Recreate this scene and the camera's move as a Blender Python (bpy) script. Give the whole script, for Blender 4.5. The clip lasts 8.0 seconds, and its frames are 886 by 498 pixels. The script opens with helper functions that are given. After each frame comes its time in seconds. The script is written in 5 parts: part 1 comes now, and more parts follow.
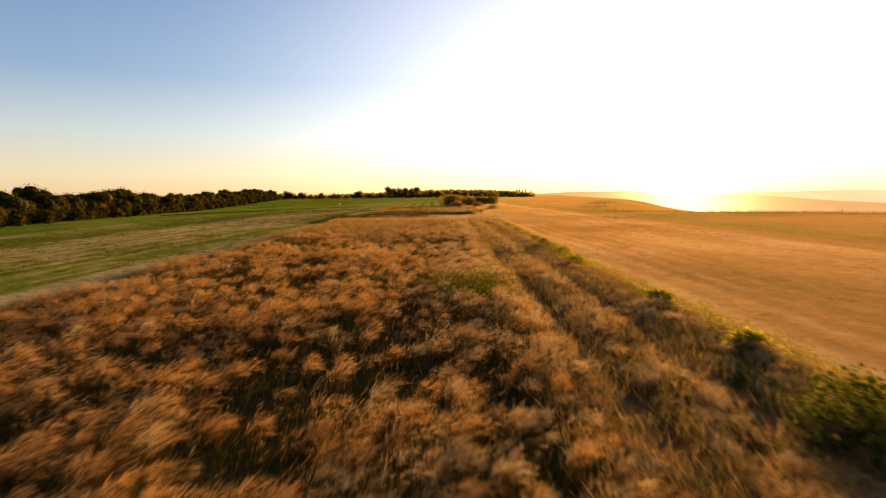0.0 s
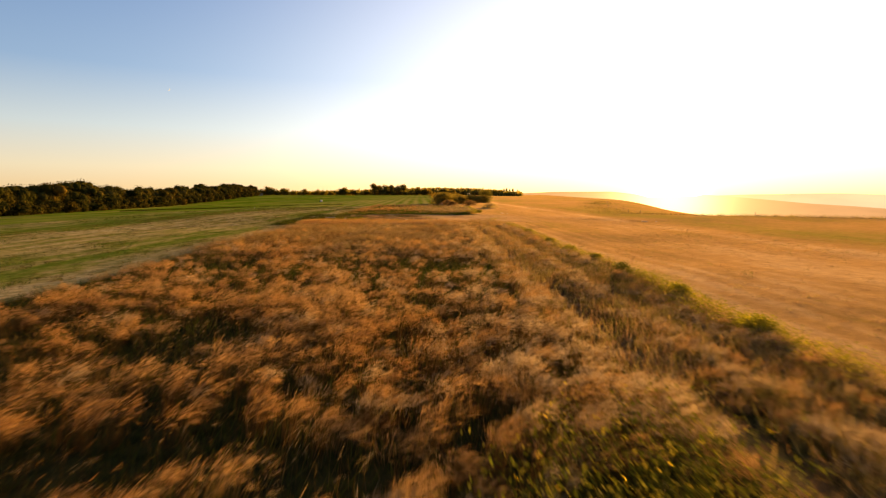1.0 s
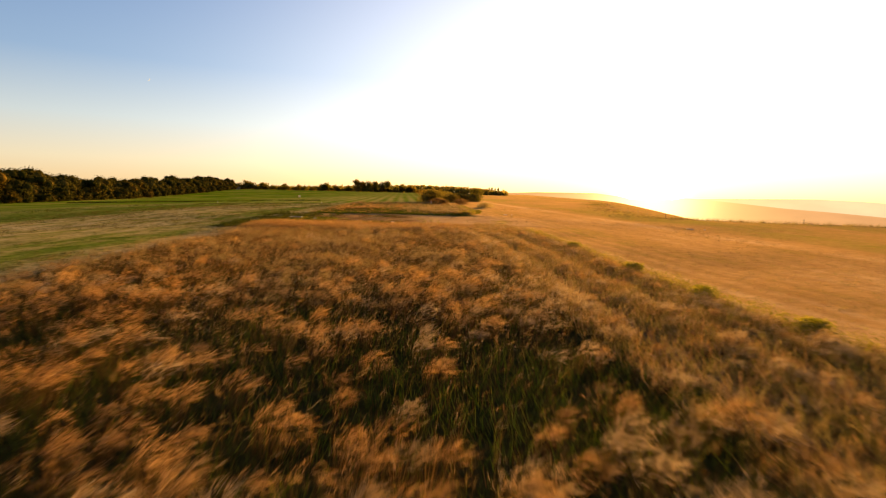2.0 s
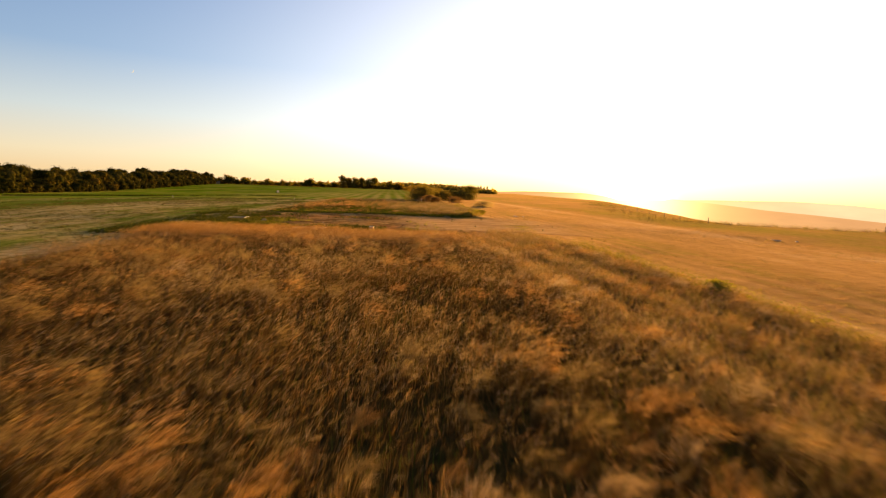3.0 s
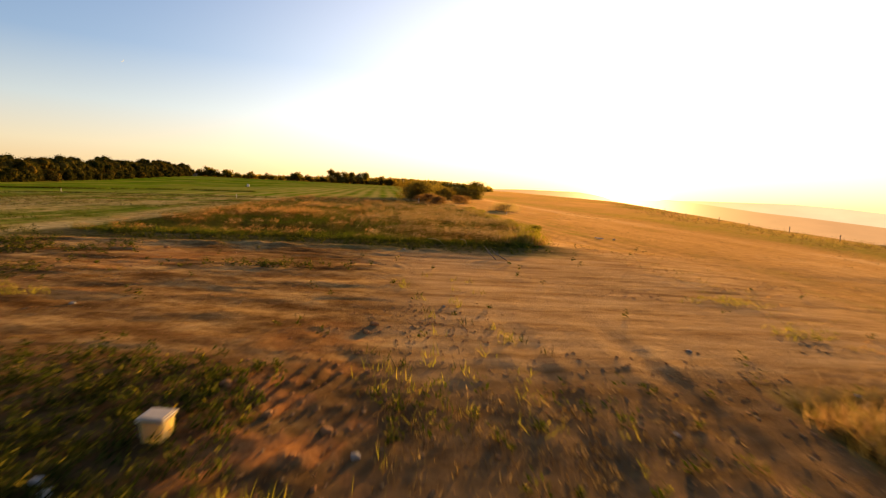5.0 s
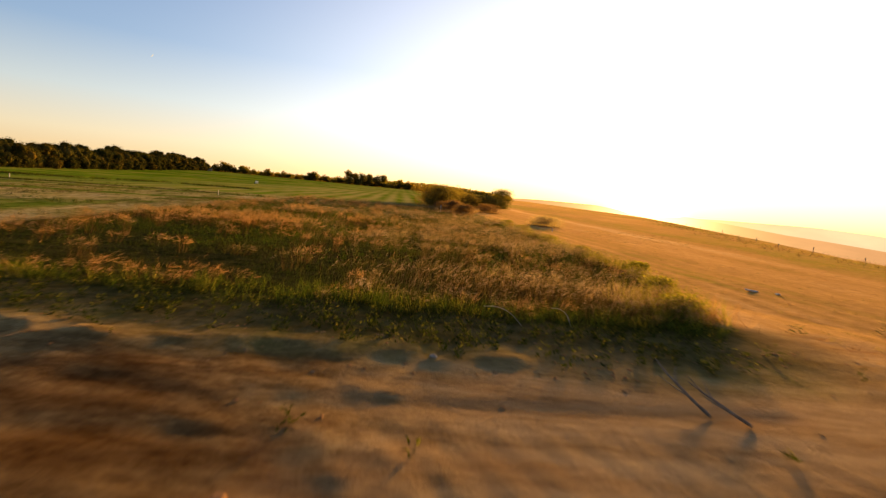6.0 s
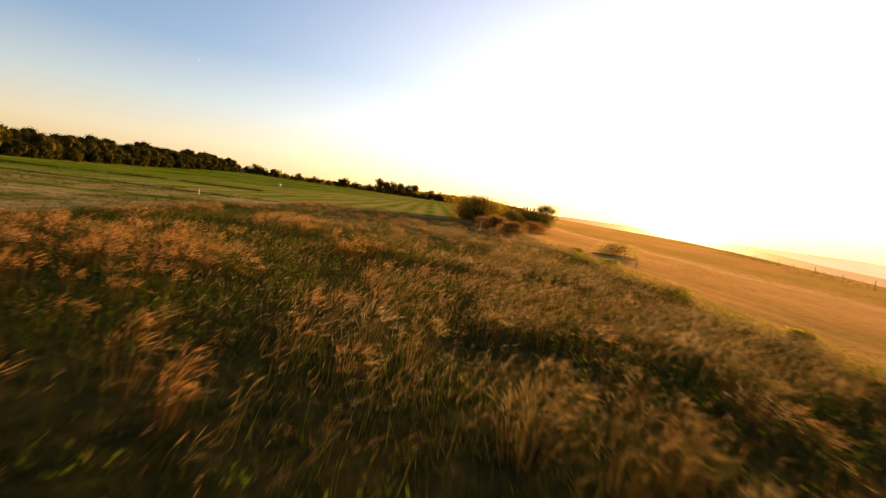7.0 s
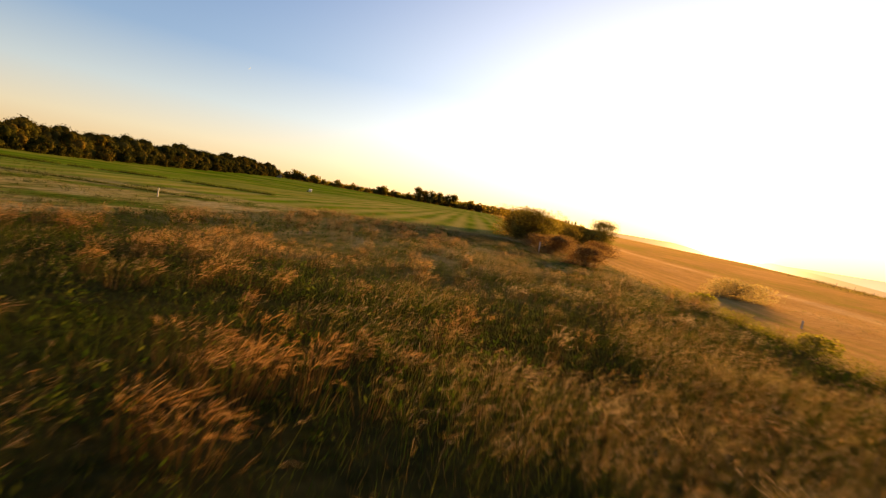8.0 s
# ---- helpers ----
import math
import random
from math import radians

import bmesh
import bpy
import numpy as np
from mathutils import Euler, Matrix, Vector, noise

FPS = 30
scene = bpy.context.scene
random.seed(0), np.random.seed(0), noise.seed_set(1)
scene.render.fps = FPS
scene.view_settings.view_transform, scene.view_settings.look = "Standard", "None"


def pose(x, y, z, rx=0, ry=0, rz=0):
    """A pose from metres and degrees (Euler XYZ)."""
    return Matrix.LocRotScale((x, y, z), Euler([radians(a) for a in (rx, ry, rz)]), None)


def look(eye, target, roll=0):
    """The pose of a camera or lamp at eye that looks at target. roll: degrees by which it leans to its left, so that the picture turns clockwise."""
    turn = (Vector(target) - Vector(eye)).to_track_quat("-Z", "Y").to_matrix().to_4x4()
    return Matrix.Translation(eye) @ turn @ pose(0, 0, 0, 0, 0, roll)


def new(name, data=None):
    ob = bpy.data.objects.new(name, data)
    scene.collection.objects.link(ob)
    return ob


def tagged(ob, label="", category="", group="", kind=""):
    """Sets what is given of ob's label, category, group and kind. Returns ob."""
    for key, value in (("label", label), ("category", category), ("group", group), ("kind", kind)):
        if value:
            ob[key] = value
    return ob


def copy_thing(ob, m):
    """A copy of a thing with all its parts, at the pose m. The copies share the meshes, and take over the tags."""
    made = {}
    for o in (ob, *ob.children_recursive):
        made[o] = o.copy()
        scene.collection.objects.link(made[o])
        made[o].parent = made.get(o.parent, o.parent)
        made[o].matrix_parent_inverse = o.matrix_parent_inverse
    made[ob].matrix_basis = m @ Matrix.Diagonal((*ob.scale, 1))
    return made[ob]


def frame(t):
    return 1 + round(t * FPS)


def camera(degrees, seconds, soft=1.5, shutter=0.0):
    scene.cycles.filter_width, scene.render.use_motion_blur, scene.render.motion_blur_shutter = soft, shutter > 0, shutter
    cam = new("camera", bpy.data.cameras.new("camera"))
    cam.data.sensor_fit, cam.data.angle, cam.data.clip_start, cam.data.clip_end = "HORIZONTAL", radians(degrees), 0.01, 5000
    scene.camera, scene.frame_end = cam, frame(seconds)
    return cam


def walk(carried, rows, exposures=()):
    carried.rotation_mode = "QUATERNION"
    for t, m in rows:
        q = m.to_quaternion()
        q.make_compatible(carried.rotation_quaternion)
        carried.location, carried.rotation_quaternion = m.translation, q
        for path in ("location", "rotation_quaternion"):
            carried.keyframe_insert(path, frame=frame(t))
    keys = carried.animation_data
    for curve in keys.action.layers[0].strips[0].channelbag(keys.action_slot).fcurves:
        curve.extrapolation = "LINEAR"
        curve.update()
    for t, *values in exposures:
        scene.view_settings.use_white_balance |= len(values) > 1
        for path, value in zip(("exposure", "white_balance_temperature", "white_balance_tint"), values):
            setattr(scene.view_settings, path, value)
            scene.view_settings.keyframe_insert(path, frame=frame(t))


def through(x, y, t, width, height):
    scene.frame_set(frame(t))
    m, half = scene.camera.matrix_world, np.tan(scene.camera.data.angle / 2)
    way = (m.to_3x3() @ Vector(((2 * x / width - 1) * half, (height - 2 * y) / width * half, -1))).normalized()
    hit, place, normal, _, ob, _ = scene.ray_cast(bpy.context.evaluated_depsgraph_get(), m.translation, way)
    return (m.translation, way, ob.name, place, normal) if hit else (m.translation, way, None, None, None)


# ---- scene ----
cam = camera(79.3, 8.0, soft=1.2, shutter=0.22)
PATH = [
    (0, (0.17, 4.004, 2.753), (0.162, 5.994, 2.557), -0.8),
    (0.5, (-0.426, 9.54, 2.708), (-0.408, 11.53, 2.508), -0.5),
    (1, (-0.878, 15.187, 2.663), (-0.831, 17.176, 2.46), 0.0),
    (1.5, (-1.257, 20.948, 2.598), (-1.182, 22.936, 2.392), 0.5),
    (2, (-1.672, 26.882, 2.481), (-1.561, 28.868, 2.272), 1.2),
    (3.5, (-1.723, 45.342, 2.127), (-1.55, 47.322, 1.909), 2.0),
    (4, (-1.64, 51.415, 2.111), (-1.456, 53.394, 1.89), 2.0),
    (4.5, (-1.531, 57.256, 2.196), (-1.341, 59.234, 1.971), 2.3),
    (5, (-1.369, 62.962, 2.212), (-1.181, 64.941, 1.986), 2.9),
    (6.5, (-1.487, 79.216, 2.031), (-1.404, 81.205, 1.841), 7.1),
    (7, (-1.694, 84.709, 2.0), (-1.672, 86.701, 1.826), 8.3),
    (7.5, (-2.053, 90.087, 2.013), (-2.099, 92.079, 1.849), 9.3),
    (8, (-2.271, 95.152, 2.044), (-2.393, 97.142, 1.885), 9.9),
]
walk(cam, [(t, look(eye, target, roll)) for t, eye, target, roll in PATH])

# ---------------------------------------------------------------- light
SUN_AZ, SUN_EL = radians(24.2), radians(5.2)
SUN_WAY = Vector((math.sin(SUN_AZ) * math.cos(SUN_EL), math.cos(SUN_AZ) * math.cos(SUN_EL), math.sin(SUN_EL)))
scene.view_settings.exposure = 0.0
scene.view_settings.use_white_balance = True
scene.view_settings.white_balance_temperature, scene.view_settings.white_balance_tint = 9200, 10

world = bpy.data.worlds.new("evening_sky")
scene.world = world
world.use_nodes = True
wt = world.node_tree
wt.nodes.clear()


def wmath(op, a, b=None):
    n = wt.nodes.new("ShaderNodeMath")
    n.operation = op
    for sock, v in zip(n.inputs, (a, b)):
        if v is None:
            continue
        if isinstance(v, bpy.types.NodeSocket):
            wt.links.new(v, sock)
        else:
            sock.default_value = v
    return n.outputs[0]


def wmix(blend, fac, a, b):
    n = wt.nodes.new("ShaderNodeMix")
    n.data_type, n.blend_type = "RGBA", blend
    for sock, v in ((n.inputs[0], fac), (n.inputs[6], a), (n.inputs[7], b)):
        if isinstance(v, bpy.types.NodeSocket):
            wt.links.new(v, sock)
        elif isinstance(v, tuple):
            sock.default_value = (*v, 1)
        else:
            sock.default_value = v
    return n.outputs[2]


w_out = wt.nodes.new("ShaderNodeOutputWorld")
w_bg = wt.nodes.new("ShaderNodeBackground")
w_sky = wt.nodes.new("ShaderNodeTexSky")
w_sky.sky_type = "NISHITA"
w_sky.sun_disc = False
w_sky.sun_elevation = SUN_EL
w_sky.sun_rotation = SUN_AZ
w_sky.air_density, w_sky.dust_density, w_sky.ozone_density = 1.0, 0.6, 2.5
w_dir = wt.nodes.new("ShaderNodeTexCoord").outputs["Generated"]
w_sep = wt.nodes.new("ShaderNodeSeparateXYZ")
wt.links.new(w_dir, w_sep.inputs[0])
# clear evening sky: cream at the horizon, blue above
w_ramp = wt.nodes.new("ShaderNodeValToRGB")
SKY = [(0.0, (0.88, 0.68, 0.44)), (0.045, (0.86, 0.83, 0.72)), (0.11, (0.59, 0.77, 0.98)), (0.2, (0.265, 0.49, 0.90)), (0.42, (0.085, 0.24, 0.67)), (0.62, (0.09, 0.13, 0.26)), (1.0, (0.08, 0.085, 0.10))]
while len(w_ramp.color_ramp.elements) < len(SKY):
    w_ramp.color_ramp.elements.new(0.5)
for e, (p, c) in zip(w_ramp.color_ramp.elements, SKY):
    e.position, e.color = p, (*c, 1)
wt.links.new(w_sep.outputs["Z"], w_ramp.inputs["Fac"])
w_flat = wt.nodes.new("ShaderNodeVectorMath")
w_flat.operation = "MULTIPLY"
wt.links.new(w_dir, w_flat.inputs[0])
w_flat.inputs[1].default_value = (1.0, 1.0, 1.3)
w_norm = wt.nodes.new("ShaderNodeVectorMath")
w_norm.operation = "NORMALIZE"
wt.links.new(w_flat.outputs[0], w_norm.inputs[0])
w_dot = wt.nodes.new("ShaderNodeVectorMath")
w_dot.operation = "DOT_PRODUCT"
wt.links.new(w_norm.outputs[0], w_dot.inputs[0])
w_dot.inputs[1].default_value = SUN_WAY
toward = wmath("MAXIMUM", w_dot.outputs["Value"], 0.0)
away = wmath("MULTIPLY_ADD", w_dot.outputs["Value"], 0.3)
away.node.inputs[2].default_value = 0.72
sky_col = wmix("MULTIPLY", 1.0, w_ramp.outputs["Color"], away)
w_nish = wmix("MULTIPLY", 1.0, w_sky.outputs[0], (0.03, 0.03, 0.045))
sky_col = wmix("ADD", 1.0, sky_col, w_nish)
# bright haze round the low sun, yellower at the horizon
low = wt.nodes.new("ShaderNodeMapRange")
low.inputs["From Min"].default_value, low.inputs["From Max"].default_value = 0.0, 0.10
wt.links.new(w_sep.outputs["Z"], low.inputs["Value"])
aure = wmath("MULTIPLY", wmath("POWER", toward, 7.0), 1.35)
aure_col = wmix("MIX", low.outputs["Result"], (0.95, 0.66, 0.22), (0.95, 0.96, 1.05))
sky_col = wmix("ADD", 1.0, sky_col, wmix("MULTIPLY", 1.0, aure_col, aure))
w_low = wt.nodes.new("ShaderNodeVectorMath")
w_low.operation = "DOT_PRODUCT"
wt.links.new(w_dir, w_low.inputs[0])
w_low.inputs[1].default_value = (math.sin(SUN_AZ), math.cos(SUN_AZ), math.sin(radians(-0.4)))
toward = wmath("MAXIMUM", w_low.outputs["Value"], 0.0)
core = wmath("MULTIPLY", wmath("POWER", toward, 160.0), 6.0)
sky_col = wmix("ADD", 1.0, sky_col, wmix("MULTIPLY", 1.0, (1.0, 0.56, 0.09), core))
disc = wmath("MULTIPLY", wmath("POWER", toward, 2400.0), 60.0)
sky_col = wmix("ADD", 1.0, sky_col, wmix("MULTIPLY", 1.0, (1.0, 0.8, 0.5), disc))
wt.links.new(sky_col, w_bg.inputs["Color"])
w_bg.inputs["Strength"].default_value = 0.95
wt.links.new(w_bg.outputs[0], w_out.inputs["Surface"])

sun_data = bpy.data.lights.new("sun", "SUN")
sun_data.energy, sun_data.angle, sun_data.color = 12.0, radians(7.0), (1.0, 0.58, 0.21)
sun = new("sun", sun_data)
sun.matrix_world = look(SUN_WAY * 50, (0, 0, 0))


# ---------------------------------------------------------------- materials
def nodes_of(name):
    m = bpy.data.materials.new(name)
    m.use_nodes = True
    t = m.node_tree
    t.nodes.clear()
    return m, t, t.nodes.new("ShaderNodeOutputMaterial")


def add(t, kind, **values):
    n = t.nodes.new(kind)
    for key, v in values.items():
        n.inputs[key.replace("_", " ")].default_value = v
    return n


def ramp(t, fac, stops):
    n = t.nodes.new("ShaderNodeValToRGB")
    els = n.color_ramp.elements
    while len(els) < len(stops):
        els.new(0.5)
    for e, (p, c) in zip(els, stops):
        e.position, e.color = p, (*c, 1)
    t.links.new(fac, n.inputs["Fac"])
    return n.outputs["Color"]


def noise_tex(t, scale, detail=4.0, rough=0.55, vector=None):
    n = add(t, "ShaderNodeTexNoise", Scale=scale, Detail=detail, Roughness=rough)
    if vector is None:
        vector = t.nodes.new("ShaderNodeTexCoord").outputs["Object"]
    t.links.new(vector, n.inputs["Vector"])
    return n.outputs["Fac"]


def mix(t, fac, a, b, blend="MIX"):
    n = t.nodes.new("ShaderNodeMix")
    n.data_type, n.blend_type = "RGBA", blend
    for value, sock in ((fac, n.inputs[0]), (a, n.inputs[6]), (b, n.inputs[7])):
        if isinstance(value, bpy.types.NodeSocket):
            t.links.new(value, sock)
        elif isinstance(value, tuple):
            sock.default_value = (*value, 1)
        else:
            sock.default_value = value
    return n.outputs[2]


def bump(t, height, strength, distance):
    n = add(t, "ShaderNodeBump", Strength=strength, Distance=distance)
    t.links.new(height, n.inputs["Height"])
    return n.outputs["Normal"]


def leaf_material(name, stops, through=0.4, patch=0.5, patch_stops=None, vary=False, gloss=0.16):
    """Thin plant stuff: each blade takes its own tone, wider patches shift it, and light shines through."""
    m, t, out = nodes_of(name)
    geo = t.nodes.new("ShaderNodeNewGeometry")
    col = ramp(t, geo.outputs["Random Per Island"], stops)
    if patch_stops:
        big = ramp(t, noise_tex(t, patch, 3), patch_stops)
        col = mix(t, 1.0, col, big, "MULTIPLY")
    if vary:
        own = ramp(t, t.nodes.new("ShaderNodeObjectInfo").outputs["Random"], [(0, (0.7, 0.78, 0.7)), (0.5, (0.95, 0.97, 0.9)), (0.8, (1.1, 1.0, 0.85)), (1, (1.35, 1.08, 0.85))])
        col = mix(t, 1.0, col, own, "MULTIPLY")
    dif, tra = add(t, "ShaderNodeBsdfDiffuse"), add(t, "ShaderNodeBsdfTranslucent")
    t.links.new(col, dif.inputs["Color"])
    t.links.new(col, tra.inputs["Color"])
    mx = add(t, "ShaderNodeMixShader", Fac=through)
    t.links.new(dif.outputs[0], mx.inputs[1])
    t.links.new(tra.outputs[0], mx.inputs[2])
    wax = add(t, "ShaderNodeBsdfGlossy", Roughness=0.5)
    t.links.new(mix(t, 0.2, col, (0.5, 0.36, 0.16)), wax.inputs["Color"])
    waxed = add(t, "ShaderNodeMixShader", Fac=gloss)
    t.links.new(mx.outputs[0], waxed.inputs[1])
    t.links.new(wax.outputs[0], waxed.inputs[2])
    t.links.new(waxed.outputs[0], out.inputs["Surface"])
    return m


def solid_material(name, stops, scale=8.0, rough=0.7, metal=0.0, relief=0.3, depth=0.01):
    m, t, out = nodes_of(name)
    b = add(t, "ShaderNodeBsdfPrincipled", Roughness=rough, Metallic=metal)
    n1 = noise_tex(t, scale, 6)
    t.links.new(ramp(t, n1, stops), b.inputs["Base Color"])
    t.links.new(bump(t, noise_tex(t, scale * 3, 5), relief, depth), b.inputs["Normal"])
    t.links.new(b.outputs[0], out.inputs["Surface"])
    return m


# darker than the heads: shade inside the tussocks is put into this colour
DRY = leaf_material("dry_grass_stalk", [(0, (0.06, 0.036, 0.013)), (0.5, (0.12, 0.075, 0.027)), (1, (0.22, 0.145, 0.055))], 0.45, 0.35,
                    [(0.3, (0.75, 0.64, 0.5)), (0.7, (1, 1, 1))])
HEAD = leaf_material("orange_seed_head", [(0, (0.27, 0.145, 0.06)), (0.5, (0.47, 0.285, 0.125)), (1, (0.68, 0.47, 0.245))], 0.6, 0.35,
                     [(0.3, (0.9, 0.75, 0.6)), (0.7, (1, 1, 1))])
# rust-orange heads; sunlight on the grass tops is partly in this colour
HEAD_RUST_LIT = leaf_material("sunlit_rusty_seed_head", [(0, (0.36, 0.17, 0.055)), (0.5, (0.60, 0.34, 0.125)), (1, (0.76, 0.51, 0.23))], 0.58, 0.35,
                          [(0.3, (0.8, 0.7, 0.6)), (0.7, (1, 1, 1))])
HEAD_PALE = leaf_material("straw_seed_head", [(0, (0.20, 0.14, 0.06)), (0.5, (0.32, 0.235, 0.105)), (1, (0.46, 0.35, 0.17))], 0.65, 0.35,
                          [(0.3, (0.8, 0.75, 0.65)), (0.7, (1, 1, 1))])
FEATHER = leaf_material("feathery_pale_head", [(0, (0.33, 0.23, 0.13)), (0.5, (0.52, 0.39, 0.245)), (1, (0.70, 0.57, 0.39))], 0.65, 0.35,
                        [(0.3, (0.8, 0.72, 0.62)), (0.7, (1, 1, 1))], gloss=0.2)
# GREEN has the shade between tussocks in its colour, GREEN_LIT the sun
GREEN = leaf_material("green_grass_blade", [(0, (0.022, 0.035, 0.006)), (0.6, (0.058, 0.08, 0.012)), (1, (0.13, 0.12, 0.03))], 0.42, gloss=0.02)
GREEN_LIT = leaf_material("lit_grass_blade", [(0, (0.014, 0.032, 0.004)), (0.6, (0.062, 0.108, 0.014)), (1, (0.145, 0.15, 0.028))], 0.66, gloss=0.02)
# lighter than tree_leaf: glare and distance haze are partly in this colour
HEDGE_LEAF = leaf_material("hedge_leaf", [(0, (0.13, 0.11, 0.024)), (0.6, (0.26, 0.20, 0.048)), (1, (0.40, 0.29, 0.085))], 0.76, 0.9,
                           [(0.38, (0.62, 0.62, 0.6)), (0.62, (1.1, 1.08, 1.0))], vary=True, gloss=0.03)
# brighter than WEED: the low sun's backlight is partly in this colour
BANK_WEED = leaf_material("backlit_weed_leaf", [(0, (0.14, 0.15, 0.018)), (0.6, (0.32, 0.29, 0.036)), (1, (0.5, 0.42, 0.07))], 0.68)
WEED = leaf_material("weed_leaf", [(0, (0.025, 0.04, 0.006)), (0.7, (0.07, 0.09, 0.014)), (1, (0.20, 0.19, 0.04))], 0.58, gloss=0.08)
VERGE = leaf_material("verge_leaf", [(0, (0.16, 0.14, 0.035)), (0.6, (0.30, 0.235, 0.07)), (1, (0.45, 0.34, 0.12))], 0.7)
# a brighter GREEN_LIT: light on the strip's front edge is in the colour
MEADOW_EDGE = leaf_material("edge_grass_blade", [(0, (0.025, 0.048, 0.006)), (0.6, (0.075, 0.12, 0.015)), (1, (0.17, 0.18, 0.032))], 0.7, gloss=0.02)
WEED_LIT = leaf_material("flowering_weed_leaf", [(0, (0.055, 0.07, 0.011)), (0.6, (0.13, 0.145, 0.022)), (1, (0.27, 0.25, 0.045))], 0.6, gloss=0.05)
LONE_LEAF = leaf_material("straw_shrub_leaf", [(0, (0.28, 0.215, 0.075)), (0.6, (0.42, 0.32, 0.125)), (1, (0.55, 0.42, 0.19))], 0.8, gloss=0.05)
FLOWER = leaf_material("yellow_flower", [(0, (0.5, 0.36, 0.03)), (1, (0.7, 0.55, 0.08))], 0.4)
LEAF = leaf_material("tree_leaf", [(0, (0.04, 0.044, 0.010)), (0.6, (0.085, 0.078, 0.020)), (1, (0.16, 0.12, 0.034))], 0.35, 0.5,
                     [(0.38, (0.7, 0.72, 0.68)), (0.62, (1.1, 1.08, 1.0))], vary=True, gloss=0.02)
LEAF_DRY = leaf_material("dry_shrub_leaf", [(0, (0.13, 0.07, 0.025)), (0.6, (0.25, 0.145, 0.055)), (1, (0.36, 0.22, 0.085))], 0.65, gloss=0.05)
BARK = solid_material("bark", [(0.3, (0.05, 0.035, 0.025)), (0.7, (0.14, 0.1, 0.07))], 6, 0.9, 0, 0.6, 0.03)


# ---------------------------------------------------------------- the lie of the land
def smooth(a, b, v):
    u = np.clip((v - a) / (b - a), 0, 1)
    return u * u * (3 - 2 * u)


_rng = np.random.default_rng(5)
_table = _rng.random((256, 256))


def value_noise(x, y, size):
    """Smooth noise between 0 and 1 with patches of that size, for arrays."""
    u, v = np.asarray(x, float) / size + 1000.3, np.asarray(y, float) / size + 1000.7
    iu, iv = np.floor(u).astype(int), np.floor(v).astype(int)
    fu, fv = u - iu, v - iv
    fu, fv = fu * fu * (3 - 2 * fu), fv * fv * (3 - 2 * fv)
    g = lambda a, b: _table[a % 256, b % 256]
    return (g(iu, iv) * (1 - fu) + g(iu + 1, iv) * fu) * (1 - fv) + (g(iu, iv + 1) * (1 - fu) + g(iu + 1, iv + 1) * fu) * fv


def layered(x, y, size, n=4):
    total, amp, out = 0, 1, 0
    for i in range(n):
        out = out + amp * value_noise(x + 17 * i, y - 31 * i, size / 2 ** i)
        total += amp
        amp *= 0.55
    return out / total


NEAR_END, FAR_START = 63.5, 82.0      # ends of the two grass strips, with the bare patch between
LEFT_EDGE, BANK = -11.2, 5.6


def left_edge(y):
    return LEFT_EDGE - 0.02 * (y - 20) + 0.5 * (value_noise(y * 0 + 3, y, 5) - 0.5)


def bank_edge(y):
    return BANK + 0.5 * (value_noise(y * 0 + 9, y, 6) - 0.5) - 1.3 * smooth(91, 84, y) * smooth(74, 80, y)


def rut_shift(y):
    """The wheel tracks bear left where they reach the bare patch."""
    return 2.0 * smooth(53, 67, y)


def crop_line(x):
    return 143.5 + 0.72 * np.maximum(x, -36)


def brow(y):
    """Where the right-hand field begins to fall away to the valley: a spur nearest the track at about 90 m."""
    return 24.5 + 0.24 * np.clip(y - 91, 0, 39) + 0.33 * np.clip(y - 130, 0, 170) + 0.2 * np.maximum(y - 300, 0) + 1.7 * np.maximum(91 - y, 0)


def zones(x, y):
    """How far a place belongs to: tall grass, bare soil, right-hand field, mown meadow, green crop."""
    le, be = left_edge(y), bank_edge(y)
    wob = (layered(x, y, 3.0, 3) - 0.5) * 1.6
    inside = smooth(le - 0.25, le + 0.25, x) * (1 - smooth(be - 0.3, be + 0.3, x))
    end = NEAR_END + 5.2 * smooth(2.3, 3.2, x) + 0.9 * smooth(-3, -6, x)
    s1 = inside * (1 - smooth(end - 0.5, end + 0.5, y + wob * 0.4))
    front = FAR_START + 1.2 * smooth(3, 7, x)
    back = np.minimum(crop_line(x) - 1.0, 139)
    s2 = inside * smooth(front - 0.5, front + 0.5, y + wob * 0.5) * (1 - smooth(back - 0.8, back + 0.8, y))
    bare = smooth(le - 1.5, le + 1.0, x + wob) * (1 - smooth(5.5, 14, x + 1.5 * wob)) * smooth(end - 0.6, end + 0.4, y) * (1 - smooth(front - 0.6, front + 0.4, y + wob * 0.5))
    right = smooth(be - 0.3, be + 0.5, x)
    for rx in (2.5, 4.0):
        mid = rx + 0.25 * (value_noise(y * 0 + rx, y, 7) - 0.5) - rut_shift(y)
        bare = np.maximum(bare, 0.9 * np.exp(-((x - mid) / 0.28) ** 2) * (1 - smooth(60, 66, y)) * (0.5 + value_noise(x, y, 2)))
    bare = np.clip(bare, 0, 1)
    crop = np.maximum(smooth(-1.5, 1.5, y - crop_line(x) + wob), 0.7 * smooth(-47, -54, x + 3 * wob)) * (1 - smooth(3, 6, x))
    return s1, s2, bare, right, crop


